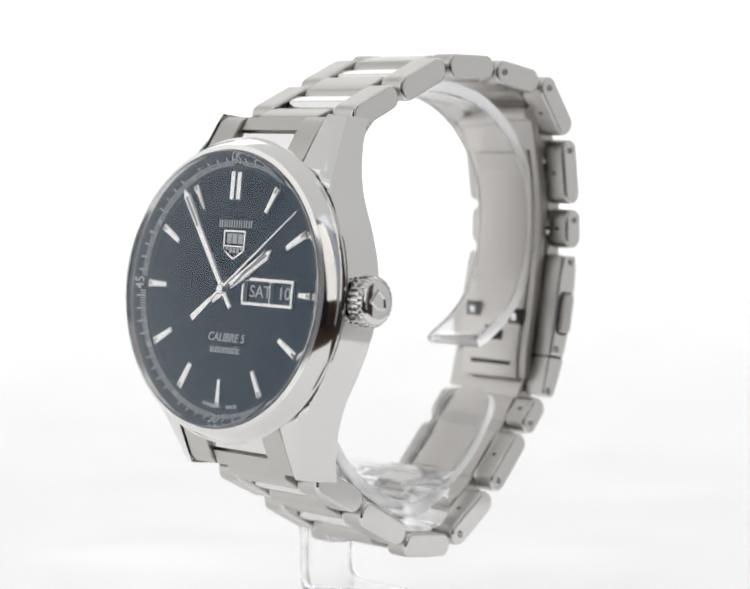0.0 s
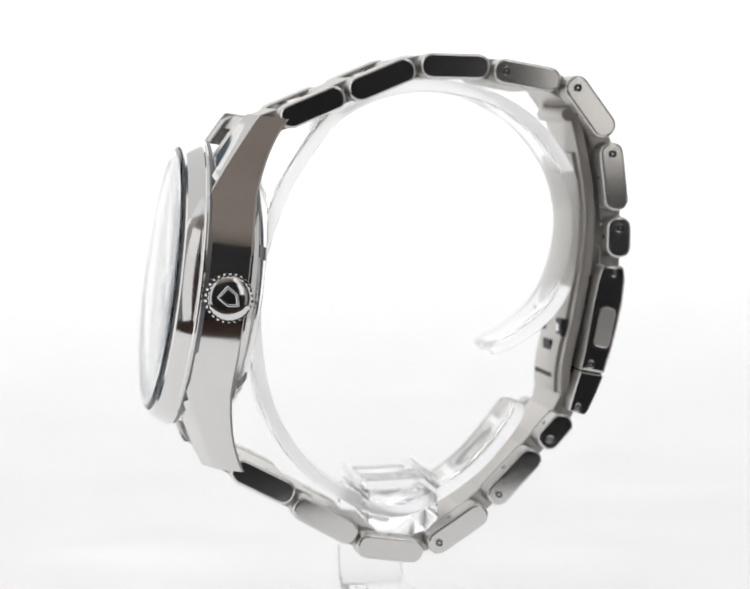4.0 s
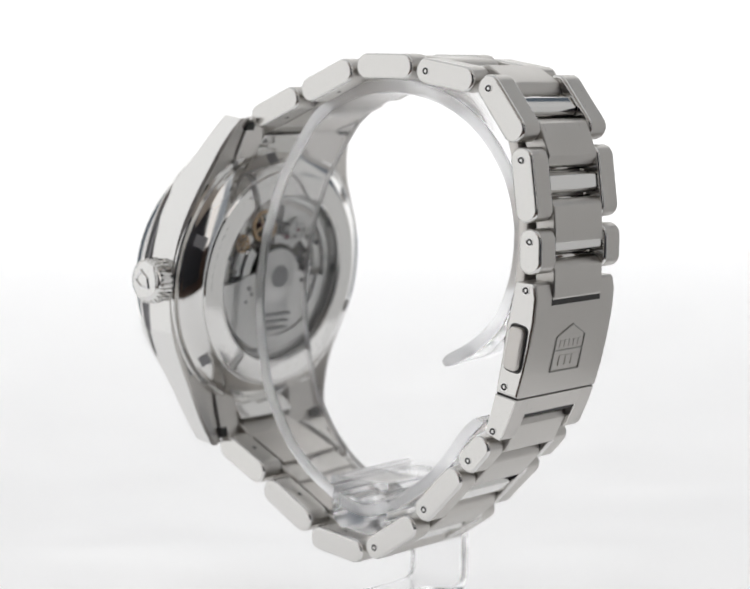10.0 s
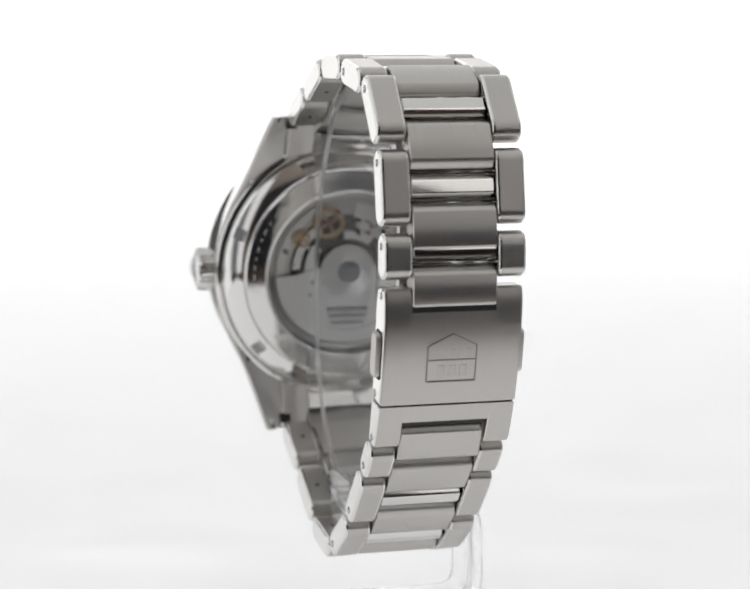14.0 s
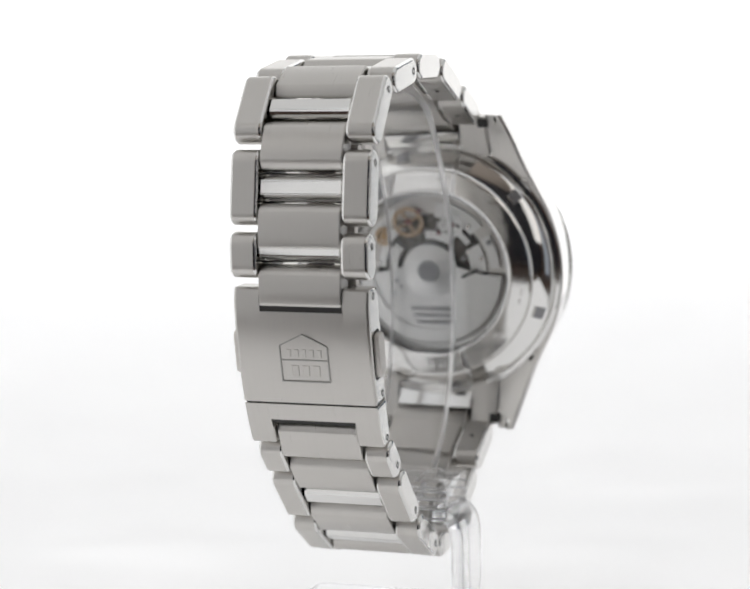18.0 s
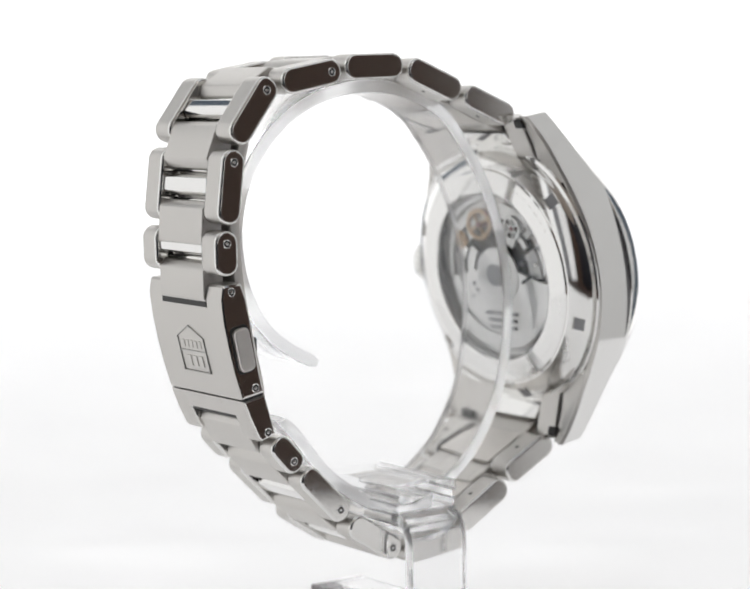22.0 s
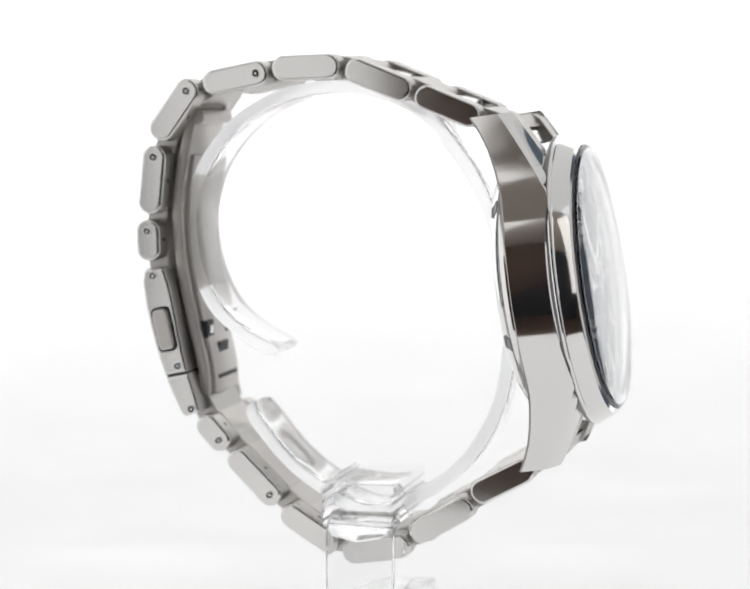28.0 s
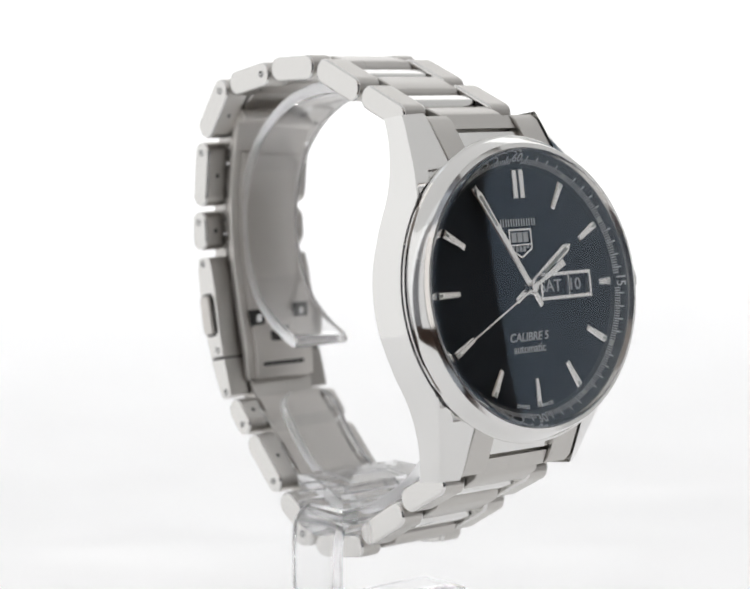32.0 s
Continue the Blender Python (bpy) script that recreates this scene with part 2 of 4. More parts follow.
# ---- studio ----
def studio():
    def sheet(name, pts, mat, label, category):
        bm = bmesh.new()
        vs = [bm.verts.new(p) for p in pts]
        k = len(vs) // 2
        for i in range(k - 1):
            bm.faces.new((vs[2 * i], vs[2 * i + 1], vs[2 * i + 3], vs[2 * i + 2]))
        me = bpy.data.meshes.new(name)
        bm.normal_update()
        bmesh.ops.solidify(bm, geom=bm.faces[:], thickness=0.004)
        bmesh.ops.recalc_face_normals(bm, faces=bm.faces)
        bm.to_mesh(me)
        bm.free()
        me.materials.append(mat)
        for p in me.polygons:
            p.use_smooth = False
        return tagged(new(name, me), label, category, kind="structure")

    plate_top = -1.975 * S
    table = plate_top - 0.0015
    def arc(a0, a1, tops, low=-0.03, far=0.95):
        pts = []
        for i in range(33):
            a = radians(a0 + (a1 - a0) * i / 32)
            x, y = far * math.sin(a), -far * math.cos(a)
            pts += [(x, y, table + low), (x, y, tops(i / 32))]
        return pts

    sheet("backdrop", arc(141, 219, lambda k: 1.2, -0.27), hot, "plain white backdrop behind the table, glowing by itself", "backdrop")
    # unseen glowing wings, added for the steel to reflect
    sheet("glow_wing", arc(230, 310, lambda k: 1.2, -0.75), glow, "unseen glowing white side wing, added for reflections", "backdrop")
    sheet("dim_glow_wing", arc(77, 128, lambda k: 0.3 + 0.9 * min(1, 2.2 * k) ** 0.8, -0.75), dim_glow, "unseen side wing with dimmer glow, added, sloping down to the front", "backdrop")
    # unseen strips, added so that polished steel reflects slate here
    for a0, a1 in ((126, 143), (217, 232)):
        sheet("slate_reflection_strip", arc(a0, a1, lambda k: 1.2, -0.27, 1.05), slate, "unseen slate-blue strip added in the gap beside the backdrop for reflections", "curtain")
    top = [(-0.113, -0.098), (0.092, -0.098), (0.102, 0.1), (0.15, 0.3), (0.253, 0.91), (0.12, 0.938), (-0.12, 0.938), (-0.253, 0.91), (-0.16, 0.3), (-0.122, 0.1)]
    tagged(part("tabletop", slab(top, table - 0.03, table, Matrix.Identity(4), 0.002), paper, None), "smooth white table surface with added glow", "table", kind="structure")
    plate = [(-0.110, -0.093), (0.087, -0.093), (0.092, 0.040), (-0.114, 0.046)]
    tagged(part("turntable_cover", slab(plate, table, plate_top, Matrix.Identity(4), 0.0005), plate_white, None), "thin white plate with added glow, lying on the table under the stand", "plate", kind="structure")
    # unseen glowing white canopy, added over the back of the set
    pts = []
    for i in range(7):
        y = -0.45 + 1.40 * i / 6
        pts += [(-0.95, y, 0.80), (0.95, y, 0.80)]
    sheet("glow_canopy", pts, canopy, "unseen glowing white canopy added over the table", "backdrop")
    # unseen walls and front panel, added for the steel's dark reflections
    pts = []
    for x, y in ((1.75, -2.4), (2.2, -2.4), (2.2, 2.0), (-2.2, 2.0), (-2.2, -2.4), (-1.0, -2.4)):
        pts += [(x, y, -0.9), (x, y, 1.45)]
    sheet("wall_studio", pts, room_dark, "unseen dark brown wall added round the set", "wall")
    sheet("dark_reflection_wall", [(-1.0, -2.4, -0.9), (-1.0, -2.4, 1.45), (1.75, -2.4, -0.9), (1.75, -2.4, 1.45)], room_front, "unseen blue-black panel added on the studio wall for reflections", "curtain")
    bm = bmesh.new()
    bm.faces.new([bm.verts.new(p) for p in ((-2.2, -2.4, 1.45), (2.2, -2.4, 1.45), (2.2, 2.0, 1.45), (-2.2, 2.0, 1.45))])
    bm.normal_update()
    bmesh.ops.solidify(bm, geom=bm.faces[:], thickness=0.05)
    tagged(part("ceiling", bm, room_ceiling, None), "warm grey studio ceiling", "ceiling", kind="structure")
    bm = bmesh.new()
    bm.faces.new([bm.verts.new(p) for p in ((-2.2, -2.4, -0.9), (2.2, -2.4, -0.9), (2.2, 2.0, -0.9), (-2.2, 2.0, -0.9))])
    bm.normal_update()
    bmesh.ops.solidify(bm, geom=bm.faces[:], thickness=0.05)
    tagged(part("floor", bm, room_dark, None), "dark studio floor under the table", "floor", kind="structure")


# ---- the watch ----
watch = thing("wristwatch", "stainless steel wristwatch with blue-black dial on a clear display stand", "watch")

# (inner end, outer end) of each outer link in the band's plane, half thickness, half width
LINKS = {
    "a1": ((-0.502, 0.463), (-0.301, 0.545), 0.057, 0.338), "a2": ((-0.172, 0.588), (0.034, 0.671), 0.060, 0.336),
    "a3": ((0.176, 0.694), (0.395, 0.688), 0.060, 0.334), "a4": ((0.531, 0.665), (0.746, 0.625), 0.060, 0.333),
    "a5": ((0.886, 0.584), (1.019, 0.404), 0.062, 0.332), "a6": ((1.062, 0.266), (1.087, 0.047), 0.060, 0.328),
    "a7": ((1.103, -0.094), (1.101, -0.183), 0.060, 0.323),
    "b7": ((0.813, -1.047), (0.752, -1.112), 0.0586, 0.316), "b6": ((0.655, -1.211), (0.494, -1.370), 0.0586, 0.318),
    "b5": ((0.386, -1.470), (0.194, -1.591), 0.0586, 0.321), "b4": ((0.062, -1.625), (-0.154, -1.592), 0.0586, 0.324),
    "b3": ((-0.261, -1.512), (-0.461, -1.397), 0.060, 0.328), "b2": ((-0.564, -1.305), (-0.753, -1.204), 0.060, 0.332),
}
HUB = Vector((0.15, -0.45))
IN = 0.192


def axes(p, q):
    p, q = Vector(p), Vector(q)
    along = (q - p).normalized()
    out = Vector((-along.y, along.x))
    if out.dot((p + q) / 2 - HUB) < 0:
        out = -out
    return (p + q) / 2, along, out, (q - p).length / 2


def stadium(half, r, steps=14):
    """Link side outline: round ends, the outer face a little flatter than the inner one."""
    pts = []
    for sgn in (1, -1):
        pts.append((sgn * (half - 0.012), -sgn * r))
        for k in range(steps + 1):
            a = -math.pi / 2 + math.pi * k / steps
            x, y = math.cos(a), math.sin(a)
            x = math.copysign(abs(x) ** 0.97, x)
            y = math.copysign(abs(y) ** 0.97, y)
            pts.append((sgn * (half + r * 0.96 * x), sgn * r * y))
        pts.append((sgn * (half - 0.012), sgn * r))
    return pts


def bracelet():
    for key, (p, q, r, w) in LINKS.items():
        o, along, out, half = axes(p, q)
        m = frame_yz(o, along, out)
        for sgn in (1, -1):
            bm = prism(stadium(half, r), sgn * IN * 1.02, sgn * w, m, 0.013, 3)
            link = part("outer_link", bm, brushed, watch, "brushed steel outer link with satin side", 32)
            link.data.materials.append(satin)
            link.data.materials.append(polished)
            for f in link.data.polygons:
                if abs(f.normal.x) > 0.8:
                    f.material_index = 1
            for f in link.data.polygons:
                if 0.1 < abs(f.normal.x) <= 0.8:
                    f.material_index = 2
            dot = [(0.011 * math.cos(2 * math.pi * k / 12), 0.5 * (IN * 1.02 + w) + 0.011 * math.sin(2 * math.pi * k / 12)) for k in range(12)]
            part("pin_hole", loft([[(u, -r - h, sgn * x) for u, x in dot] for h in (-0.01, 0.0006)], m), hole_shade, link, "small hole in the inner side, its shade as near-black")
            if key in ("a4", "a5", "a6", "a7", "b7", "b6", "b5"):
                end = -half if key[0] == "a" else half
                if key == "a4":
                    end = -half
                c = Vector((end, 0.0))
                pin_head(m, c, sgn * w, link)
        core = [(-half - 0.03, -0.052), (half + 0.03, -0.052), (half + 0.03, -0.038), (-half - 0.03, -0.038)]
        part("link_core", prism(core, -IN * 0.93, IN * 0.93, m), blade_steel, watch, "flat steel inner side of the link")
        if key not in ("b7",):
            bar_half = 0.05 if key != "a7" else 0.036
            if key == "a7":
                m = m @ Matrix.Translation((-0.02, 0, 0))
            poly = [(-bar_half, -0.035), (bar_half, -0.035), (bar_half, 0.016), (bar_half * 0.62, 0.043), (-bar_half * 0.62, 0.043), (-bar_half, 0.016)]
            part("polished_bar", prism(rounded(poly, 0.006, 2), -IN * 0.985, IN * 0.985, m, 0.004, 1), polished, watch, "narrow polished steel centre bar")
            spring_bar(m, bar_half)
    chain = [["a1", "a2", "a3", "a4", "a5", "a6", "a7"], ["b7", "b6", "b5", "b4", "b3", "b2"]]
    for keys in chain:
        for k0, k1 in zip(keys, keys[1:]):
            a, b = LINKS[k0], LINKS[k1]
            t = (Vector(a[1]) - Vector(a[0])).normalized() + (Vector(b[1]) - Vector(b[0])).normalized()
            centre_link((Vector(a[1]) + Vector(b[0])) / 2, t.normalized())
    # pieces that reach under the lugs
    centre_link(Vector((-0.572, 0.432)), Vector((0.95, 0.32)).normalized(), 0.085)
    centre_link(Vector((-0.803, -1.168)), Vector((0.82, -0.57)).normalized(), 0.085)
    # pieces that reach into the clasp
    centre_link(Vector((1.092, -0.285)), Vector((-0.03, -1)).normalized(), 0.10)
    centre_link(Vector((0.862, -0.985)), Vector((-0.55, -1)).normalized(), 0.105)


def centre_link(o, along, half=0.112):
    out = Vector((-along.y, along.x))
    if out.dot(o - HUB) < 0:
        out = -out
    m = frame_yz(o, along, out)
    h = 0.054
    poly = [(-half + 0.01, -0.05), (half - 0.01, -0.05), (half, -0.03), (half, h - 0.036), (half - 0.034, h), (-half + 0.034, h), (-half, h - 0.036), (-half, -0.03)]
    part("centre_link", prism(rounded(poly, 0.005, 1), -IN, IN, m, 0.005, 1), brushed, watch, "brushed steel centre link with bevelled edges", 25)


def spring_bar(m, half):
    """The thin rod that is seen in the slits beside the polished bar."""
    for sgn in (1, -1):
        ring = [(0.012 * math.cos(2 * math.pi * k / 10) + sgn * (half + 0.02), 0.012 * math.sin(2 * math.pi * k / 10) - 0.012) for k in range(10)]
        part("spring_bar", prism(ring, -IN * 1.1, IN * 1.1, m), satin, watch, "thin steel connecting pin")


def pin_head(m, c, x, parent):
    sg = 1 if x > 0 else -1
    ring = lambda r: [(c.x + 0.94 * r * math.cos(2 * math.pi * k / 16), c.y + r * math.sin(2 * math.pi * k / 16)) for k in range(16)]
    socket = part("pin_socket", loft([[(*p, x - sg * 0.01) for p in ring(0.018)], [(*p, x + sg * 0.0008) for p in ring(0.018)]], m), hole_shade, parent, "round pin hole, its shade as near-black")
    rings = [[(*p, x - sg * 0.01) for p in ring(0.0215)], [(*p, x + sg * 0.0009) for p in ring(0.0215)], [(*p, x + sg * 0.0016) for p in ring(0.0195)], [(*p, x + sg * 0.0009) for p in ring(0.0165)],
             [(*p, x - sg * 0.01) for p in ring(0.0165)]]
    part("pin_rim", loft(rings, m, closed=True), polished, parent, "fine bright rim of the pin hole")
    rings = [[(*p, x - sg * 0.011) for p in ring(0.0095)], [(*p, x + sg * 0.001) for p in ring(0.0075)], [(*p, x + sg * 0.0018) for p in ring(0.004)]]
    part("pin", loft(rings, m), polished, parent, "bright steel pin end")
    return socket


def clasp():
    # cover: an arched plate, told by its outer and inner edge in the band's plane
    outer = [(1.128, -0.290), (1.136, -0.346), (1.122, -0.458), (1.097, -0.571), (1.067, -0.685), (1.028, -0.803)]
    inner = [(1.022, -0.281), (0.999, -0.346), (0.974, -0.459), (0.953, -0.571), (0.932, -0.685), (0.909, -0.778)]
    m = Matrix(((0, 0, S, 0), (S, 0, 0, 0), (0, S, 0, 0), (0, 0, 0, 1)))
    w = 0.318

    def rail(x0, x1, pts_out, pts_in, b0, b1):
        rings = []
        poly = pts_out + pts_in[::-1]
        for x, d in ((x0, b0), (x0 + b0 * 0.3, b0 * 0.3), (x0 + b0, 0), (x0 + b0 * 1.3, 0), (x1 - b1 * 1.3, 0), (x1 - b1, 0), (x1 - b1 * 0.3, b1 * 0.3), (x1, b1)):
            rings.append([(p[0], p[1], x) for p in (inset(poly, d) if d else poly)])
        bm = loft(rings, m)
        bmesh.ops.remove_doubles(bm, verts=bm.verts, dist=1e-8)
        return bm

    body = rail(-IN * 1.02, IN * 1.02, outer[1:], inner[1:], 0, 0)
    full = [(1.118, -0.279)] + outer, [(1.03, -0.273)] + inner
    horn = [rail(-w, -IN * 1.02, *full, 0.012, 0), rail(IN * 1.02, w, *full, 0, 0.012)]
    floor = prism([(1.0, -0.36), (1.085, -0.36), (1.085, -0.33), (1.0, -0.33)], -IN * 1.1, IN * 1.1, m)
    cover = part("clasp_cover", join(body, *horn, floor), brushed, watch, "brushed steel clasp cover with engraved shield", 25)
    cover.data.materials.append(satin)
    for f in cover.data.polygons:
        if abs(f.normal.x) > 0.6:
            f.material_index = 1
    # slot where the centre link enters, its shade put in as near-black
    part("slot", prism([(1.07, -0.395), (1.1345, -0.385), (1.1355, -0.372), (1.1365, -0.348), (1.07, -0.33)], -IN, IN, m), hole_shade, cover, "slot behind the centre link, its shade as near-black")
    for sgn in (1, -1):
        f = frame_yz((1.02, -0.572), Vector((-0.21, -0.978)), Vector((0.978, -0.21)))
        poly = rounded([(-0.10, -0.035), (0.10, -0.035), (0.10, 0.045), (-0.10, 0.045)], 0.03, 4)
        part("push_button", prism(poly, sgn * (w - 0.02), sgn * (w + 0.026), f, 0.008), blade_steel, cover, "raised satin release button")
        rim = rounded([(-0.112, -0.047), (0.112, -0.047), (0.112, 0.057), (-0.112, 0.057)], 0.036, 4)
        # shade round the button as a near-black block
        part("button_recess", prism(rim, sgn * (w - 0.03), sgn * (w + 0.001), f), hole_shade, cover, "recess round the button, its shade as near-black")
        for c in ((1.079, -0.311), (0.959, -0.752)):
            pin_head(m, Vector(c), sgn * w, cover)
    # engraved shield, its point up, as plain shapes; groove shade is in the grey
    a0 = Vector((1.1155, -0.484))
    a1 = Vector((1.0625, -0.700))
    along = (a1 - a0).normalized()
    out = Vector((-along.y, along.x))
    if out.x < 0:
        out = -out
    k = (a1 - a0).length
    f = Matrix(((S, 0, 0, 0), (0, along.x * S, out.x * S, (a0.x + out.x * 0.002) * S), (0, along.y * S, out.y * S, (a0.y + out.y * 0.002) * S), (0, 0, 0, 1)))
    line = []
    wd = 0.112
    path = [(0, 0), (wd, 0.055), (wd, k), (-wd, k), (-wd, 0.055)]
    for p, q in zip(path, path[1:] + path[:1]):
        p, q = Vector(p), Vector(q)
        d = (q - p).normalized()
        nn = Vector((-d.y, d.x)) * 0.0024
        line.append(slab([tuple(p + nn), tuple(p - nn), tuple(q - nn), tuple(q + nn)], -0.016, 0.0045, f))
    line.append(slab(rect(-wd, 0.119, wd, 0.1235), -0.016, 0.0045, f))
    bars = [slab(rect(-0.083 + i * 0.036, 0.070, -0.064 + i * 0.036, 0.106), -0.016, 0.0035, f, 0.002) for i in range(5)]
    bars += [slab(rect(-0.07 + i * 0.05, 0.145, -0.038 + i * 0.05, 0.197), -0.016, 0.0035, f, 0.002) for i in range(3)]
    part("embossed_bars", join(*bars), brushed, cover, "low embossed bars inside the shield")
    part("engraved_shield", join(*line), engrave, cover, "engraved shield emblem in plain outline, groove shade as darker grey")
    # end piece under the cover
    eo = [(1.024, -0.812), (0.987, -0.900), (0.945, -0.985), (0.925, -1.002)]
    ei = [(0.906, -0.788), (0.885, -0.855), (0.862, -0.93), (0.850, -0.975)]
    frame_parts = []
    for a, b in ((-0.316, -IN * 1.03), (IN * 1.03, 0.316)):
        rings = []
        poly = eo + ei[::-1]
        for x, d in ((a, 0.01), (a + 0.003, 0.003), (a + 0.01, 0), (b - 0.004, 0), (b, 0.004)):
            rings.append([(p[0], p[1], x) for p in (inset(poly, d) if d else poly)])
        frame_parts.append(loft(rings, m))
    top = [(1.024, -0.812), (0.991, -0.888), (0.92, -0.872), (0.908, -0.790)]
    frame_parts.append(prism(top, -0.25, 0.25, m, 0.003, 1))
    end = part("clasp_end_link", join(*frame_parts), brushed, watch, "brushed steel end link framing the last centre link", 25)
    end.data.materials.append(satin)
    for fc in end.data.polygons:
        if abs(fc.normal.x) > 0.6:
            fc.material_index = 1
    part("slot", prism([(0.985, -0.874), (0.97, -0.905), (0.90, -0.88), (0.92, -0.855)], -IN * 1.03, IN * 1.03, m), hole_shade, end, "slot, its shade as near-black")
    for sgn in (1, -1):
        pin_head(m, Vector((0.893, -0.962)), sgn * 0.316, end)
    part("cover_joint", prism([(1.018, -0.785), (1.010, -0.832), (0.905, -0.806), (0.917, -0.770)], -0.308, 0.308, m), hole_shade, end, "dark joint under the clasp cover")
    # folded blades inside
    curve = [(0.885, 0.463), (0.905, 0.40), (0.935, 0.27), (0.962, 0.12), (0.973, -0.02), (0.968, -0.15), (0.955, -0.28), (0.93, -0.42), (0.90, -0.56), (0.875, -0.66), (0.855, -0.75), (0.845, -0.83), (0.845, -0.90)]
    curve = [(y + 0.016, z) for y, z in curve]
    blade = ribbon(curve, -0.215, 0.215, 0.026, m)
    bl = part("folding_blade", blade, blade_steel, watch, "bowed satin steel folding clasp blade")
    blade = ribbon([(y - 0.035, z) for y, z in curve[2:]], -0.17, 0.17, 0.012, m)
    part("inner_blade", blade, blade_steel, watch, "thin inner folding blade")
    ring = [(0.878 + 0.036 * math.cos(2 * math.pi * k / 18), 0.455 + 0.036 * math.sin(2 * math.pi * k / 18)) for k in range(18)]
    part("hinge_barrel", prism(ring, -0.21, 0.21, m, 0.006), blade_steel, watch, "steel hinge barrel of the folding blade")
    # holes and catch on the blade's inner face
    for (u0, u1, z0, z1) in ((0.09, 0.17, -0.63, -0.545), (-0.17, -0.09, -0.63, -0.545), (-0.06, 0.06, -0.71, -0.66), (-0.13, 0.13, -0.835, -0.815)):
        y0 = 0.853 if z0 > -0.64 else (0.831 if z0 > -0.75 else 0.811)
        poly = [(y0, z0), (y0 + 0.04, z0), (y0 + 0.04, z1), (y0, z1)]
        part("catch_hole", prism(poly, u0, u1, m), hole_shade, bl, "rectangular catch hole, its shade as near-black")
    for u in (0.112, -0.148):
        part("catch_stud", prism([(0.846, -0.607), (0.88, -0.607), (0.88, -0.568), (0.846, -0.568)], u, u + 0.036, m, 0.006), bright, bl, "bright catch stud")


def ribbon(pts, x0, x1, half, m, bevel=0.006):
    """A bowed plate that follows pts in the band's plane."""
    rings = []
    n = len(pts)
    for i, p in enumerate(pts):
        a, b = Vector(pts[max(0, i - 1)]), Vector(pts[min(n - 1, i + 1)])
        t = (b - a).normalized()
        o = Vector((-t.y, t.x))
        p = Vector(p)
        sec = rounded([(x0, -half), (x1, -half), (x1, half), (x0, half)], min(bevel * 2, half * 0.9), 2)
        rings.append([(*(p + o * h), x) for x, h in sec])
    return loft(rings, m)


def smooth_curve(pts, steps):
    """Points on a curve through pts."""
    out = []
    n = len(pts)
    for i in range(n - 1):
        p0, p1, p2, p3 = (Vector(pts[min(max(i + k, 0), n - 1)]) for k in (-1, 0, 1, 2))
        for j in range(steps):
            t = j / steps
            out.append(0.5 * ((2 * p1) + (p2 - p0) * t + (2 * p0 - 5 * p1 + 4 * p2 - p3) * t * t + (3 * p1 - p0 - 3 * p2 + p3) * t ** 3))
    out.append(Vector(pts[-1]))
    return [tuple(p) for p in out]


def lerp_table(table, v):
    """A smooth curve through the table, the same on both sides of 0."""
    v = abs(v)
    pts = [(-table[1][0], table[1][1])] + list(table)
    for i in range(1, len(pts) - 1):
        if v <= pts[i + 1][0] or i == len(pts) - 2:
            (x0, y0), (x1, y1), (x2, y2) = pts[i - 1], pts[i], pts[i + 1]
            x3, y3 = pts[i + 2] if i + 2 < len(pts) else (2 * x2 - x1, 2 * y2 - y1)
            h, t = x2 - x1, (v - x1) / (x2 - x1)
            m1, m2 = (y2 - y0) / (x2 - x0) * h, (y3 - y1) / (x3 - x1) * h
            return (2 * t ** 3 - 3 * t * t + 1) * y1 + (t ** 3 - 2 * t * t + t) * m1 + (3 * t * t - 2 * t ** 3) * y2 + (t ** 3 - t * t) * m2


FLANK_X = [(0, 0.696), (0.12, 0.6865), (0.23, 0.662), (0.33, 0.626), (0.45, 0.567), (0.56, 0.520), (0.68, 0.480), (0.83, 0.432)]
FLANK_FRONT = [(0, -0.050), (0.2, -0.046), (0.31, -0.036), (0.37, -0.016), (0.43, -0.022), (0.50, -0.055), (0.56, -0.084), (0.69, -0.152), (0.81, -0.218), (0.83, -0.235)]
FLANK_BACK = [(0, -0.243), (0.2, -0.243), (0.43, -0.246), (0.52, -0.258), (0.66, -0.292), (0.755, -0.33), (0.83, -0.372)]


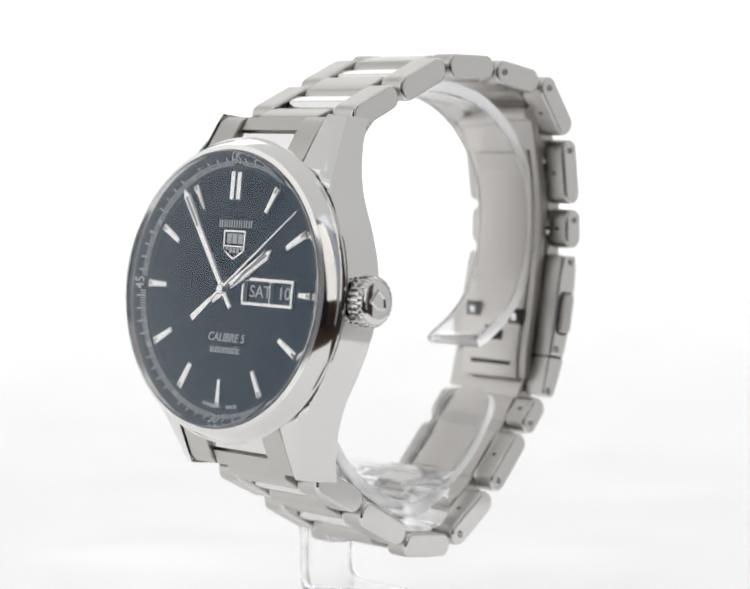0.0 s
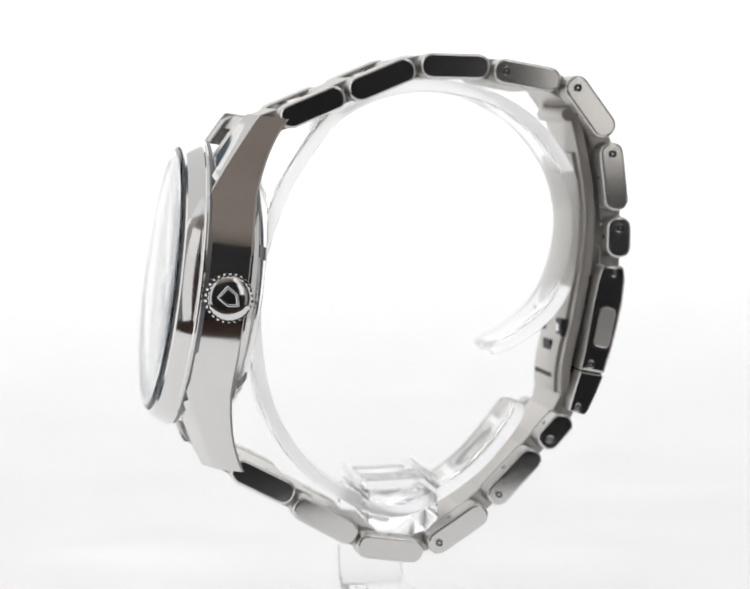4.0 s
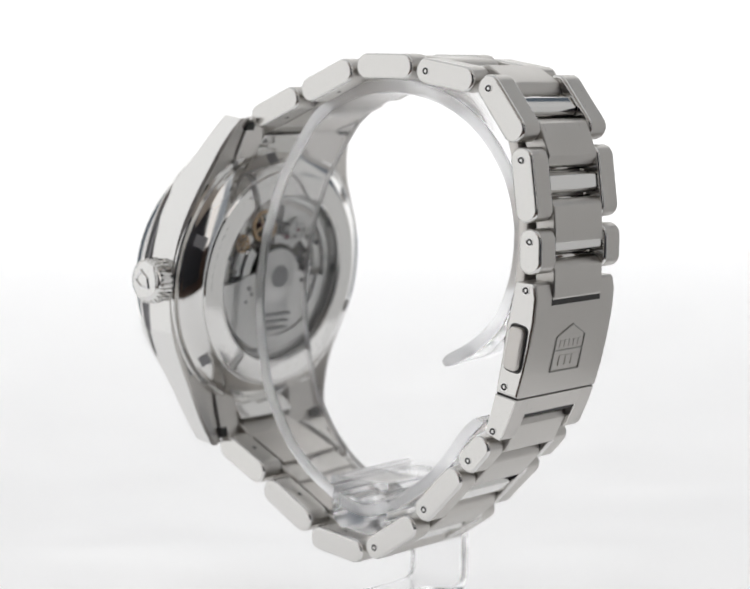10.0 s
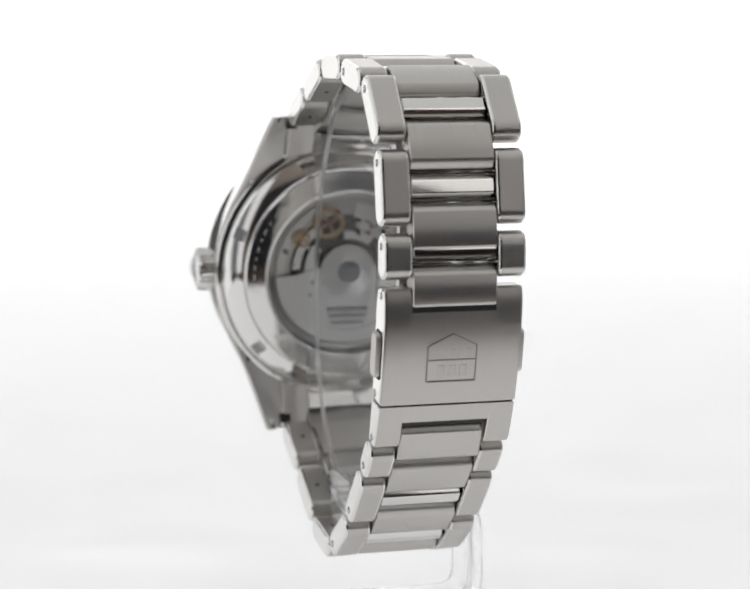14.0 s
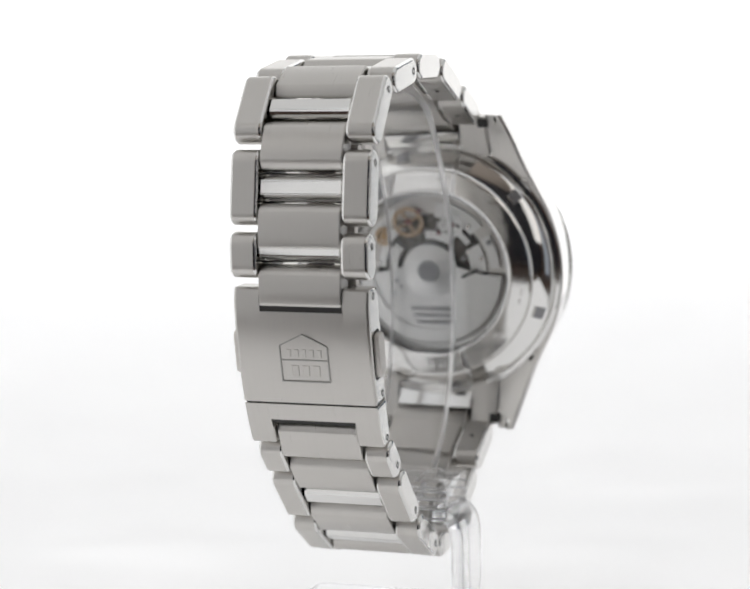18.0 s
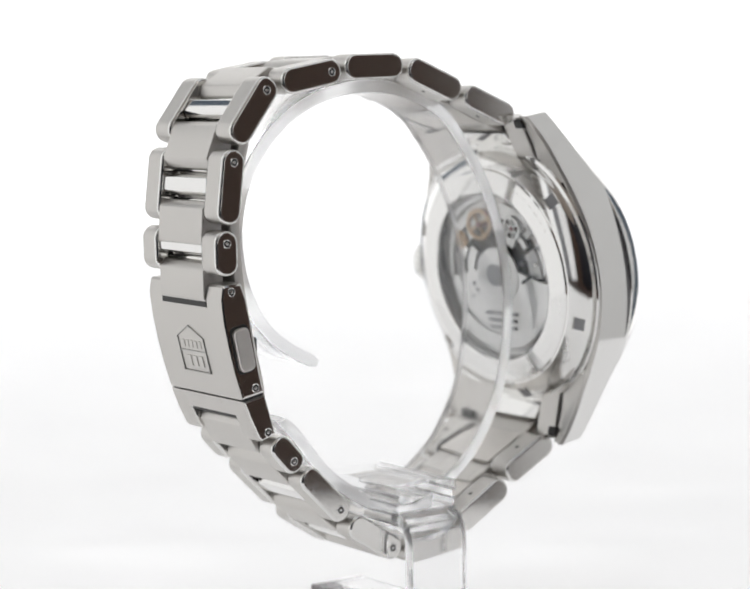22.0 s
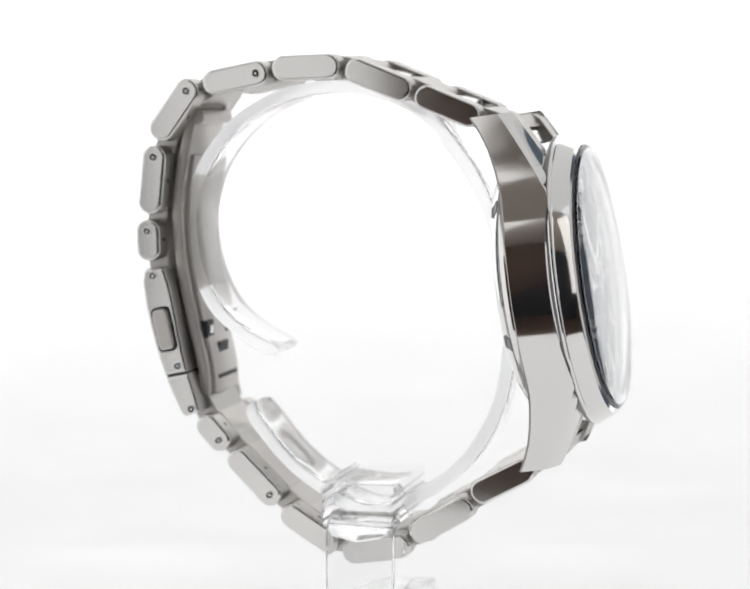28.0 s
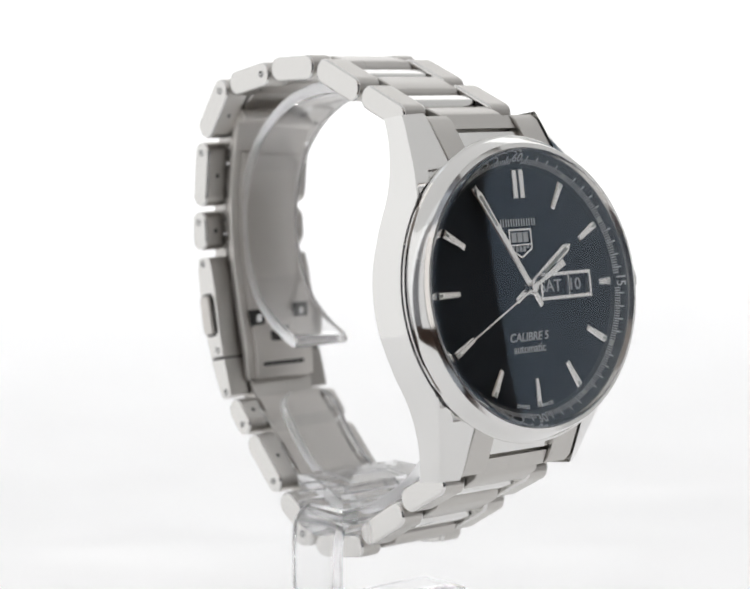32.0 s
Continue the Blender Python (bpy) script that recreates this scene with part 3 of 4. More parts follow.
def case():
    bms = []
    n = 72
    for sgn in (1, -1):
        rings = []
        for i in range(n + 1):
            v = -0.825 + 1.65 * i / n
            x, nf, nb = (lerp_table(t, v) for t in (FLANK_X, FLANK_FRONT, FLANK_BACK))
            ch = 0.020 + 0.030 * min(1, max(0, (abs(v) - 0.40) / 0.14))
            x_in = 0.345 if abs(v) > 0.47 else x - ch - 0.03
            lug = min(1, max(0, (abs(v) - 0.52) / 0.06))
            xf = x - (0.118 if sgn > 0 else 0.045) * (nf - nb)
            rise = 0.008 + 0.018 * min(1, max(0, (abs(v) - 0.42) / 0.10))
            sec = [(x - 0.014, nb), (x, nb + 0.012), (xf + 0.002, nf - 0.006), (xf - 0.004, nf), (xf - ch, nf + rise), (x_in, nf + rise + 0.004 + 0.018 * lug), (x_in, nb + 0.030), (0.55 * x_in + 0.45 * x, nb + 0.022), (x - 0.034, nb + 0.004)]
            # the shoulder stays under the rim of the bezel
            sec = [(u, min(w, -0.046 + 1.4 * max(0.0, math.hypot(u, v) - 0.697))) for u, w in sec]
            rings.append([(sgn * u, v, w) for u, w in sec])
        bms.append(loft(rings, CASE))
    bms.append(revolve([(0.3, -0.07), (0.60, -0.07), (0.625, -0.032), (0.658, -0.03), (0.664, -0.05), (0.684, -0.225), (0.680, -0.243), (0.3, -0.243)], CASE, 128))
    body = part("case", join(*bms), polished, watch, "polished steel case with faceted lugs", 22)
    body.data.materials.append(brushed)
    back = Vector((0, CT, -ST))
    for f in body.data.polygons:
        if f.normal.dot(back) > 0.7:
            f.material_index = 1
    # end links between the lugs
    for sgn in (1, -1):
        def strip(v0, v1, n0, n1, x):
            return prism([(sgn * v0, n1), (sgn * v1, n0), (sgn * v1, n0 - 0.16), (sgn * v0, -0.24)], -x, x, CASE @ Matrix(((0, 0, 1, 0), (1, 0, 0, 0), (0, 1, 0, 0), (0, 0, 0, 1))), 0.004, 1)
        e = part("end_link", strip(0.748, 0.812, -0.198, -0.163, IN), brushed, watch, "brushed steel end link between the lugs", 25)
        part("polished_bar", strip(0.640, 0.730, -0.160, -0.122, IN), polished, e, "narrow polished steel bar")
        low = prism([(sgn * 0.58, -0.165), (sgn * 0.78, -0.215), (sgn * 0.78, -0.26), (sgn * 0.58, -0.22)], -IN, IN, CASE @ Matrix(((0, 0, 1, 0), (1, 0, 0, 0), (0, 1, 0, 0), (0, 0, 0, 1))), 0.004, 1)
        part("end_link_base", low, brushed, e, "recessed base between the bars")
        for s2 in (1, -1):
            side = prism([(sgn * 0.56, -0.048), (sgn * 0.60, -0.060), (sgn * 0.785, -0.160), (sgn * 0.812, -0.195), (sgn * 0.812, -0.33), (sgn * 0.56, -0.24)], s2 * IN * 1.02, s2 * 0.334,
                         CASE @ Matrix(((0, 0, 1, 0), (1, 0, 0, 0), (0, 1, 0, 0), (0, 0, 0, 1))), 0.004, 1)
            hole = prism([(sgn * 0.758, -0.325), (sgn * 0.800, -0.338), (sgn * 0.800, -0.29), (sgn * 0.758, -0.29)], s2 * 0.300, s2 * 0.352, CASE @ Matrix(((0, 0, 1, 0), (1, 0, 0, 0), (0, 1, 0, 0), (0, 0, 0, 1))))
            # near-black block for the shade at the pin
            part("lug_recess", hole, hole_shade, e, "recess at the lug's pin, its shade as near-black")
            part("end_link_side", side, brushed, e, "brushed side block of the end link", 25)


def bezel_and_crystal():
    prof = [(0.6285, 0.02), (0.6285, 0.0650), (0.6295, 0.0672), (0.6320, 0.0678), (0.6335, 0.0672), (0.6535, 0.0600), (0.6556, 0.0572), (0.6812, 0.0018), (0.6835, -0.0040),
            (0.6860, -0.0110), (0.6885, -0.0150), (0.6945, -0.0185), (0.6970, -0.0215), (0.698, -0.0280), (0.695, -0.0340), (0.676, -0.036), (0.6, -0.034)]
    part("bezel", revolve(prof, CASE, 160), polished, watch, "smooth polished steel bezel", 14)
    # the gap's shade under the bezel, put in as a dark ring
    part("bezel_seat", revolve([(0.60, -0.034), (0.684, -0.034), (0.684, -0.056), (0.60, -0.056)], CASE, 128), print_shade_dark, watch, "ring toned dark for the shade in the seam between bezel and case", 30)
    # the crystal stands proud of the bezel by a bevelled edge
    prof = [(0.0, 0.118), (0.15, 0.1165), (0.3, 0.112), (0.42, 0.1055), (0.5, 0.0990), (0.56, 0.0930), (0.607, 0.0875), (0.614, 0.0860), (0.6285, 0.0775), (0.630, 0.074), (0.630, 0.046), (0.624, 0.045),
            (0.600, 0.0500), (0.55, 0.0570), (0.5, 0.0625), (0.42, 0.0690), (0.3, 0.076), (0.15, 0.0805), (0.0, 0.082)]
    bm = revolve(prof, CASE, 128)
    c = part("crystal", bm, crystal_glass, watch, "domed clear sapphire crystal", 60)
    c.visible_shadow = False
    # its rim is made milky pale for the light caught in the edge
    c.data.materials.append(edge_glow)
    up = Vector((0, -CT, ST))
    origin = CASE @ Vector((0, 0, 0))
    for f in c.data.polygons:
        d = f.center - origin
        if (d - up * d.dot(up)).length > 0.6275 * S and abs(f.normal.dot(up)) < 0.5:
            f.material_index = 1
    prof = [(0.548, -0.020), (0.556, -0.016), (0.6115, 0.0289), (0.6115, -0.028), (0.548, -0.028)]
    part("flange_rim", revolve([(0.612, 0.0295), (0.6145, 0.036), (0.6275, 0.0435), (0.6275, -0.01), (0.612, -0.01)], CASE, 128), satin, watch, "thin steel rim under the crystal edge", 40)
    part("flange", revolve(prof, CASE, 128), flange_black, watch, "black sloping minute flange", 40)
    outer = [(0.55 * math.cos(2 * math.pi * k / 128), 0.55 * math.sin(2 * math.pi * k / 128)) for k in range(128)]
    hole = rect(0.098, -0.052, 0.400, 0.052)
    bm = bmesh.new()
    flat = [Vector((*p, 0)) for p in outer], [Vector((*p, 0)) for p in reversed(hole)]
    vs = [[bm.verts.new(DIAL @ Vector((p.x, p.y, n))) for ring in flat for p in ring] for n in (0.0, -0.012)]
    for tri in tessellate_polygon(flat):
        bm.faces.new([vs[0][i] for i in tri]), bm.faces.new([vs[1][i] for i in reversed(tri)])
    for i0, count in ((0, 128), (128, 4)):
        for i in range(count):
            j = i0 + (i + 1) % count
            bm.faces.new((vs[0][i0 + i], vs[0][j], vs[1][j], vs[1][i0 + i]))
    part("dial", bm, dial_black, watch, "blue-black sunray dial with a calendar window")


def flange_frame(a):
    """On the sloping flange at the clock angle a: x along the rim, y outward and up, z off the flange."""
    slope = math.atan2(0.057, 0.0705)
    return CASE @ Matrix.Rotation(radians(-a), 4, "Z") @ Matrix.Translation((0, 0.556, -0.016)) @ Matrix.Rotation(slope, 4, "X")


def dial_details():
    ticks = []
    for i in range(300):
        a = i * 1.2
        if i % 75 in (0, 1, 74, 2, 73) or i % 25 == 0:
            continue
        ln, wd = (0.042, 0.0036) if i % 5 == 0 else (0.026, 0.0028)
        ticks.append(slab(rect(-wd, 0.010, wd, 0.010 + ln), 0.0003, 0.0012, flange_frame(a)))
    tagged(part("minute_track", join(*ticks), print_grey, watch, "fine grey minute scale on the flange"), kind="stuff")
    for h in range(12):
        if h % 3:
            part("minute_dot", slab(rect(-0.011, 0.012, 0.011, 0.034), 0.0003, 0.002, flange_frame(h * 30)), lume, watch, "small white five-minute dot")
    for text, a, flip in (("60", 0, 0), ("15", 90, 0), ("30", 180, 180), ("45", 270, 0)):
        f = flange_frame(a)
        lettering("minute_numeral", text, 0.062, 0, 0.040, 0.001, print_grey, watch, turn=flip, base=f, label="grey minute numeral " + text)
    # hour markers
    for h in range(12):
        r0, r1 = (0.405, 0.538) if h != 3 else (0.450, 0.530)
        offs = (0.0,) if h else (-0.0205, 0.0205)
        for o in offs:
            w0, w1 = (0.0135, 0.0190) if h else (0.0175, 0.0175)
            poly = spun([(o - w0, r0), (o + w0, r0), (o + w1, r1), (o - w1, r1)], h * 30)
            mk = part("hour_marker", slab(poly, 0.0, 0.026, DIAL, 0.005), bright, watch, "faceted polished steel hour marker", 20)
            if h:
                poly = spun([(o - 0.006, r1 - 0.028), (o + 0.006, r1 - 0.028), (o + 0.008, r1 - 0.004), (o - 0.008, r1 - 0.004)], h * 30)
                part("lume_tip", slab(poly, 0.018, 0.0272, DIAL), lume, mk, "pale luminous tip")
    # calendar window
    fr = [rect(0.083, 0.046, 0.414, 0.065), rect(0.083, -0.065, 0.414, -0.046), rect(0.083, -0.046, 0.103, 0.046), rect(0.394, -0.046, 0.414, 0.046), rect(0.261, -0.046, 0.273, 0.046)]
    cf = part("calendar_frame", join(*[slab(p, -0.006, 0.016, DIAL, 0.004) for p in fr]), bright, watch, "polished frame round the day and date", 20)
    cf.data.materials.append(movement_steel)
    for f in cf.data.polygons:
        if abs(f.normal.dot(Vector((0, -CT, ST)))) < 0.3:
            f.material_index = 1
    d = part("day_disc", slab(rect(0.080, -0.065, 0.2655, 0.065), -0.018, -0.014, DIAL), disc_black, watch, "black day disc reading SAT")
    lettering("day_lettering", "SAT", 0.078, 0.178, -0.001, -0.0135, print_white, d, width=0.135)
    d = part("date_disc", slab(rect(0.2685, -0.065, 0.420, 0.065), -0.018, -0.014, DIAL), disc_black, watch, "black date disc reading 10")
    lettering("date_lettering", "10", 0.078, 0.330, -0.001, -0.0135, print_white, d, width=0.066)
    # emblem: plain shield and a row of plain bars above it
    path = [(-0.066, 0.266), (0.066, 0.266), (0.066, 0.178), (0.0, 0.140), (-0.066, 0.178)]
    line = []
    for p, q in zip(path, path[1:] + path[:1]):
        p, q = Vector(p), Vector(q)
        dd = (q - p).normalized()
        nn = Vector((-dd.y, dd.x)) * 0.004
        line.append(slab([tuple(p + nn - dd * 0.003), tuple(p - nn - dd * 0.003), tuple(q - nn + dd * 0.003), tuple(q + nn + dd * 0.003)], 0.0, 0.006, DIAL))
    line.append(slab(rect(-0.066, 0.194, 0.066, 0.200), 0.0, 0.006, DIAL))
    em = part("shield_emblem", join(*line), bright, watch, "applied shield emblem in plain outline")
    bars = [slab(rect(-0.05 + i * 0.036, 0.209, -0.022 + i * 0.036, 0.254), 0.0, 0.004, DIAL) for i in range(3)]
    part("emblem_bars", join(*bars), print_white, em, "white bars in the shield")
    bars = [slab(rect(-0.052 + i * 0.0225, 0.181 - (0.014 if 0 < i < 4 else 0.0) , -0.038 + i * 0.0225, 0.191), 0.0, 0.004, DIAL) for i in range(5)]
    part("emblem_bars", join(*bars), print_white, em, "white bars in the shield")
    bars = []
    for i in range(7):
        u = -0.110 + i * 0.0318
        bars += [slab(rect(u, 0.282, u + 0.006, 0.316), 0.0, 0.003, DIAL), slab(rect(u + 0.015, 0.282, u + 0.021, 0.316), 0.0, 0.003, DIAL)]
    part("name_bars", join(*bars), print_white, watch, "row of small white bars above the shield")
    lettering("dial_lettering", "CALIBRE 5", 0.055, -0.003, -0.219, 0.002, print_white, watch, slope=0.2, width=0.238, label="white lettering CALIBRE 5")
    lettering("dial_lettering", "automatic", 0.056, -0.004, -0.271, 0.002, print_white, watch, width=0.196, label="white lettering automatic")
    lettering("dial_lettering", "SWISS", 0.024, -0.080, -0.528, 0.002, print_grey, watch, turn=9, width=0.080, label="tiny grey lettering SWISS")
    lettering("dial_lettering", "MADE", 0.024, 0.072, -0.528, 0.002, print_grey, watch, turn=-8, width=0.070, label="tiny grey lettering MADE")


POINTERS = {}


def dial_pointers():
    base = DIAL @ Matrix.Scale(1 / S, 4)
    unit = Matrix.Scale(S, 4)

    def flat(r0, r1, w0, w1, tip, n0, n1):
        """A pointer with a flat top and bevelled sides."""
        pts = [(-w0, r0), (w0, r0), (w1, r1 - tip), (0.004, r1), (-0.004, r1), (-w1, r1 - tip)]
        return slab(pts, n0, n1, unit, 0.005)

    def ring(r, n0, n1):
        return slab([(r * math.cos(2 * math.pi * k / 24), r * math.sin(2 * math.pi * k / 24)) for k in range(24)], n0, n1, unit, 0.003)

    def pointer(name, bm, label):
        ob = part(name, bm, bright, watch, label, 15)
        POINTERS[name] = ob
        return ob

    h = pointer("hour_pointer", join(flat(-0.10, 0.335, 0.015, 0.024, 0.035, 0.030, 0.040), ring(0.034, 0.030, 0.041)), "polished steel hour pointer with pale inlay")
    part("inlay", slab([(-0.007, 0.12), (0.007, 0.12), (0.009, 0.30), (-0.009, 0.30)], 0.034, 0.0415, unit), lume, h, "pale luminous inlay")
    mn = pointer("minute_pointer", join(flat(-0.10, 0.540, 0.014, 0.021, 0.035, 0.046, 0.056), ring(0.032, 0.046, 0.057)), "long polished steel minute pointer")
    part("inlay", slab([(-0.006, 0.34), (0.006, 0.34), (0.0085, 0.50), (-0.0085, 0.50)], 0.050, 0.0572, unit), lume, mn, "pale luminous inlay")
    sec = join(slab([(-0.0045, 0.0), (0.0045, 0.0), (0.0028, 0.572), (-0.0028, 0.572)], 0.062, 0.067, unit),
               slab([(-0.006, -0.08), (0.006, -0.08), (0.0055, 0.0), (-0.0055, 0.0)], 0.062, 0.067, unit),
               slab([(-0.016, -0.225), (0.016, -0.225), (0.010, -0.075), (-0.010, -0.075)], 0.062, 0.067, unit), ring(0.022, 0.058, 0.072))
    pointer("second_pointer", sec, "thin polished seconds pointer with counterweight")
    for k in POINTERS:
        POINTERS[k].matrix_basis = base


def crown():
    f = CASE @ Matrix.Translation((0, 0.0, -0.145)) @ Matrix(((0, 0, 1, 0), (1, 0, 0, 0), (0, 1, 0, 0), (0, 0, 0, 1)))
    teeth = 26
    ring = []
    for k in range(teeth):
        for j, r in enumerate((0.098, 0.112, 0.112, 0.098)):
            a = 2 * math.pi * (k + (0.06, 0.22, 0.60, 0.78)[j]) / teeth
            ring.append((r * math.cos(a), r * math.sin(a)))
    small = [(p[0] * 0.93, p[1] * 0.93) for p in ring]
    rings = [[(*p, 0.695) for p in small], [(*p, 0.703) for p in ring], [(*p, 0.765) for p in ring], [(*p, 0.776) for p in small]]
    cr = part("crown", loft(rings, f), polished, watch, "ribbed polished steel winding crown", 20)
    prof = [(0.0, 0.60), (0.06, 0.60), (0.06, 0.69), (0.098, 0.69), (0.099, 0.773), (0.096, 0.779), (0.088, 0.785), (0.074, 0.790), (0.055, 0.794), (0.03, 0.797), (0.0, 0.798)]
    part("crown_cap", revolve(prof, f, 48), polished, cr, "slightly domed crown end", 25)
    path = spun([(-0.030, 0.045), (0.030, 0.045), (0.030, -0.010), (0.0, -0.045), (-0.030, -0.010)], 35)
    line = []
    for p, q in zip(path, path[1:] + path[:1]):
        p, q = Vector(p), Vector(q)
        dd = (q - p).normalized()
        nn = Vector((-dd.y, dd.x)) * 0.006
        line.append(slab([tuple(p + nn - dd * 0.003), tuple(p - nn - dd * 0.003), tuple(q - nn + dd * 0.003), tuple(q + nn + dd * 0.003)], 0.785, 0.803, f, 0.004))
    part("crown_emblem", join(*line), bright, cr, "raised plain shield outline on the crown")


def case_back():
    prof = [(0.691, -0.20), (0.691, -0.246), (0.685, -0.254), (0.668, -0.258), (0.658, -0.254), (0.654, -0.258), (0.650, -0.268), (0.640, -0.280), (0.578, -0.318), (0.563, -0.325), (0.553, -0.324), (0.546, -0.330),
            (0.455, -0.343), (0.441, -0.344), (0.436, -0.342), (0.432, -0.335), (0.430, -0.22), (0.6, -0.20)]
    back = part("case_back", revolve(prof, CASE, 128), polished, watch, "polished steel case back ring", 30)
    for k in range(6):
        a = radians(20 + 60 * k)
        f = CASE @ Matrix.Rotation(a, 4, "Z") @ Matrix.Translation((0.618, 0, -0.2935)) @ Matrix.Rotation(radians(-31.5), 4, "Y")
        part("wrench_notch", slab(rect(-0.030, -0.030, 0.026, 0.030), -0.004, 0.003, f), print_shade_dark, back, "rectangular notch in the case back")
        part("notch_end", slab(rect(-0.034, -0.030, -0.028, 0.030), -0.009, 0.004, f), brushed, back, "bright end wall of the notch")
    g = part("case_back_glass", revolve([(0.0, -0.3415), (0.431, -0.3385), (0.431, -0.331), (0.0, -0.334)], CASE, 96), sapphire, watch, "clear case back window", 60)
    g.visible_shadow = False
    for k in range(58):
        a = -60 + k * 5.6
        if 96 < a % 360 < 128 or 232 < a % 360 < 250:
            continue
        w = 0.008 + 0.010 * ((k * 7) % 5) / 5
        poly = spun([(-w, 0.494), (w, 0.494), (w, 0.512), (-w, 0.512)], a)
        part("engraved_bar", slab(poly, -0.3360, -0.330, CASE), polished, back, "shallow engraved bar round the window")
    MOVE = CASE @ Matrix.Translation((0, 0, 0.022)) @ Matrix.Diagonal((1.06, 1.06, 1, 1))
    mv = part("movement_plate", revolve([(0.0, -0.262), (0.405, -0.262), (0.405, -0.245), (0.0, -0.245)], MOVE, 96), plate_grey, watch, "dark grey movement plate")
    part("movement_ring", revolve([(0.372, -0.262), (0.404, -0.262), (0.404, -0.286), (0.395, -0.290), (0.376, -0.280)], MOVE, 96), movement_steel, mv, "grey ring round the movement")
    # curved bridges, gilt wheels, jewels and screws in the upper half
    for (r0, r1, a0, a1, nz) in ((0.165, 0.215, -8, 40, -0.292), (0.235, 0.275, 2, 58, -0.286), (0.16, 0.20, 84, 128, -0.288), (0.27, 0.345, 96, 140, -0.284), (0.315, 0.355, -4, 62, -0.280), (0.20, 0.28, 152, 182, -0.282), (0.30, 0.35, 150, 178, -0.284), (0.22, 0.25, 100, 146, -0.287)):
        part("bridge", revolve([(r0, nz), (r1, nz), (r1, nz + 0.016), (r0, nz + 0.016)], MOVE, 20, a0, a1), movement_steel, mv, "curved brushed movement bridge", 25)
    for u, v, r, spokes, tone in ((0.10, 0.245, 0.078, 2, gold), (-0.115, 0.225, 0.062, 3, movement_steel), (0.235, 0.165, 0.045, 3, gold)):
        f = MOVE @ Matrix.Translation((u, v, 0))
        teeth = [(r * k2 * math.cos(2 * math.pi * j / 96), r * k2 * math.sin(2 * math.pi * j / 96)) for j in range(96) for k2 in ((1.0, 1.0, 0.93)[j % 3],)]
        inner = [(0.76 * r * math.cos(2 * math.pi * j / 96), 0.76 * r * math.sin(2 * math.pi * j / 96)) for j in range(96)]
        wheel = part("gear_wheel", loft([[(*p, n) for p in ring] for ring, n in ((teeth, -0.298), (teeth, -0.290), (inner, -0.290), (inner, -0.298))], f, closed=True), tone, mv, "fine toothed wheel rim")
        for j in range(spokes):
            part("wheel_arm", slab(spun(rect(-0.8 * r, -0.006, 0.8 * r, 0.006), 30 + 180 * j / spokes), -0.297 + 0.0004 * j, -0.291, f), tone, wheel, "thin spoke")
    for (u, v, r, kind) in ((0.20, 0.12, 0.012, 0), (0.27, 0.03, 0.012, 0), (-0.05, 0.19, 0.011, 1), (0.05, 0.30, 0.010, 1), (-0.20, 0.22, 0.012, 0), (-0.26, 0.06, 0.010, 0), (0.17, -0.055, 0.012, 2), (0.15, -0.085, 0.010, 2),
                            (-0.17, 0.06, 0.013, 2), (0.10, 0.245, 0.014, 1), (-0.115, 0.225, 0.012, 1), (0.31, 0.10, 0.012, 2), (-0.30, 0.14, 0.012, 2), (0.185, -0.12, 0.009, 2)):
        f = MOVE @ Matrix.Translation((u, v, 0))
        nz = -0.2995 if kind < 2 else -0.304
        part("jewel" if kind == 1 else "screw", revolve([(0.0, nz), (r - 0.002, nz), (r, nz + 0.004), (r, -0.262), (0.0, -0.262)], f, 14), (satin, ruby, print_shade_dark)[kind], mv,
             ("small steel screw", "dull red bearing jewel", "small dark screw")[kind])
    # rotor: half disc with a heavy rim and a hub
    rim = revolve([(0.10, -0.300), (0.30, -0.300), (0.30, -0.312), (0.365, -0.312), (0.365, -0.290), (0.10, -0.292)], MOVE, 48, 184, 356)
    hub = revolve([(0.0, -0.318), (0.06, -0.318), (0.075, -0.312), (0.135, -0.306), (0.135, -0.294), (0.0, -0.294)], MOVE, 48)
    arm = slab([(-0.30, -0.028), (0.30, -0.028), (0.13, 0.02), (0.10, 0.09), (-0.10, 0.09), (-0.13, 0.02)], -0.303, -0.294, MOVE)
    ro = part("rotor", join(rim, hub, arm), movement_steel, watch, "half-round brushed steel winding rotor")
    for k in range(3):
        part("rotor_bar", slab(rect(-0.10 + k * 0.01, -0.20 - k * 0.035, 0.10 - k * 0.012, -0.188 - k * 0.035), -0.3145, -0.30, MOVE), print_shade_dark, ro, "grey printed bar on the rotor")
    part("rotor_slot", slab(spun(rect(-0.22, -0.105, -0.13, -0.09), 25), -0.3045, -0.30, MOVE), hole_shade, ro, "slot in the rotor, its shade as near-black")
    part("hub_plate", revolve([(0.0, -0.321), (0.052, -0.321), (0.056, -0.318), (0.0, -0.318)], MOVE, 32), print_shade_dark, ro, "dark grey printed hub disc")


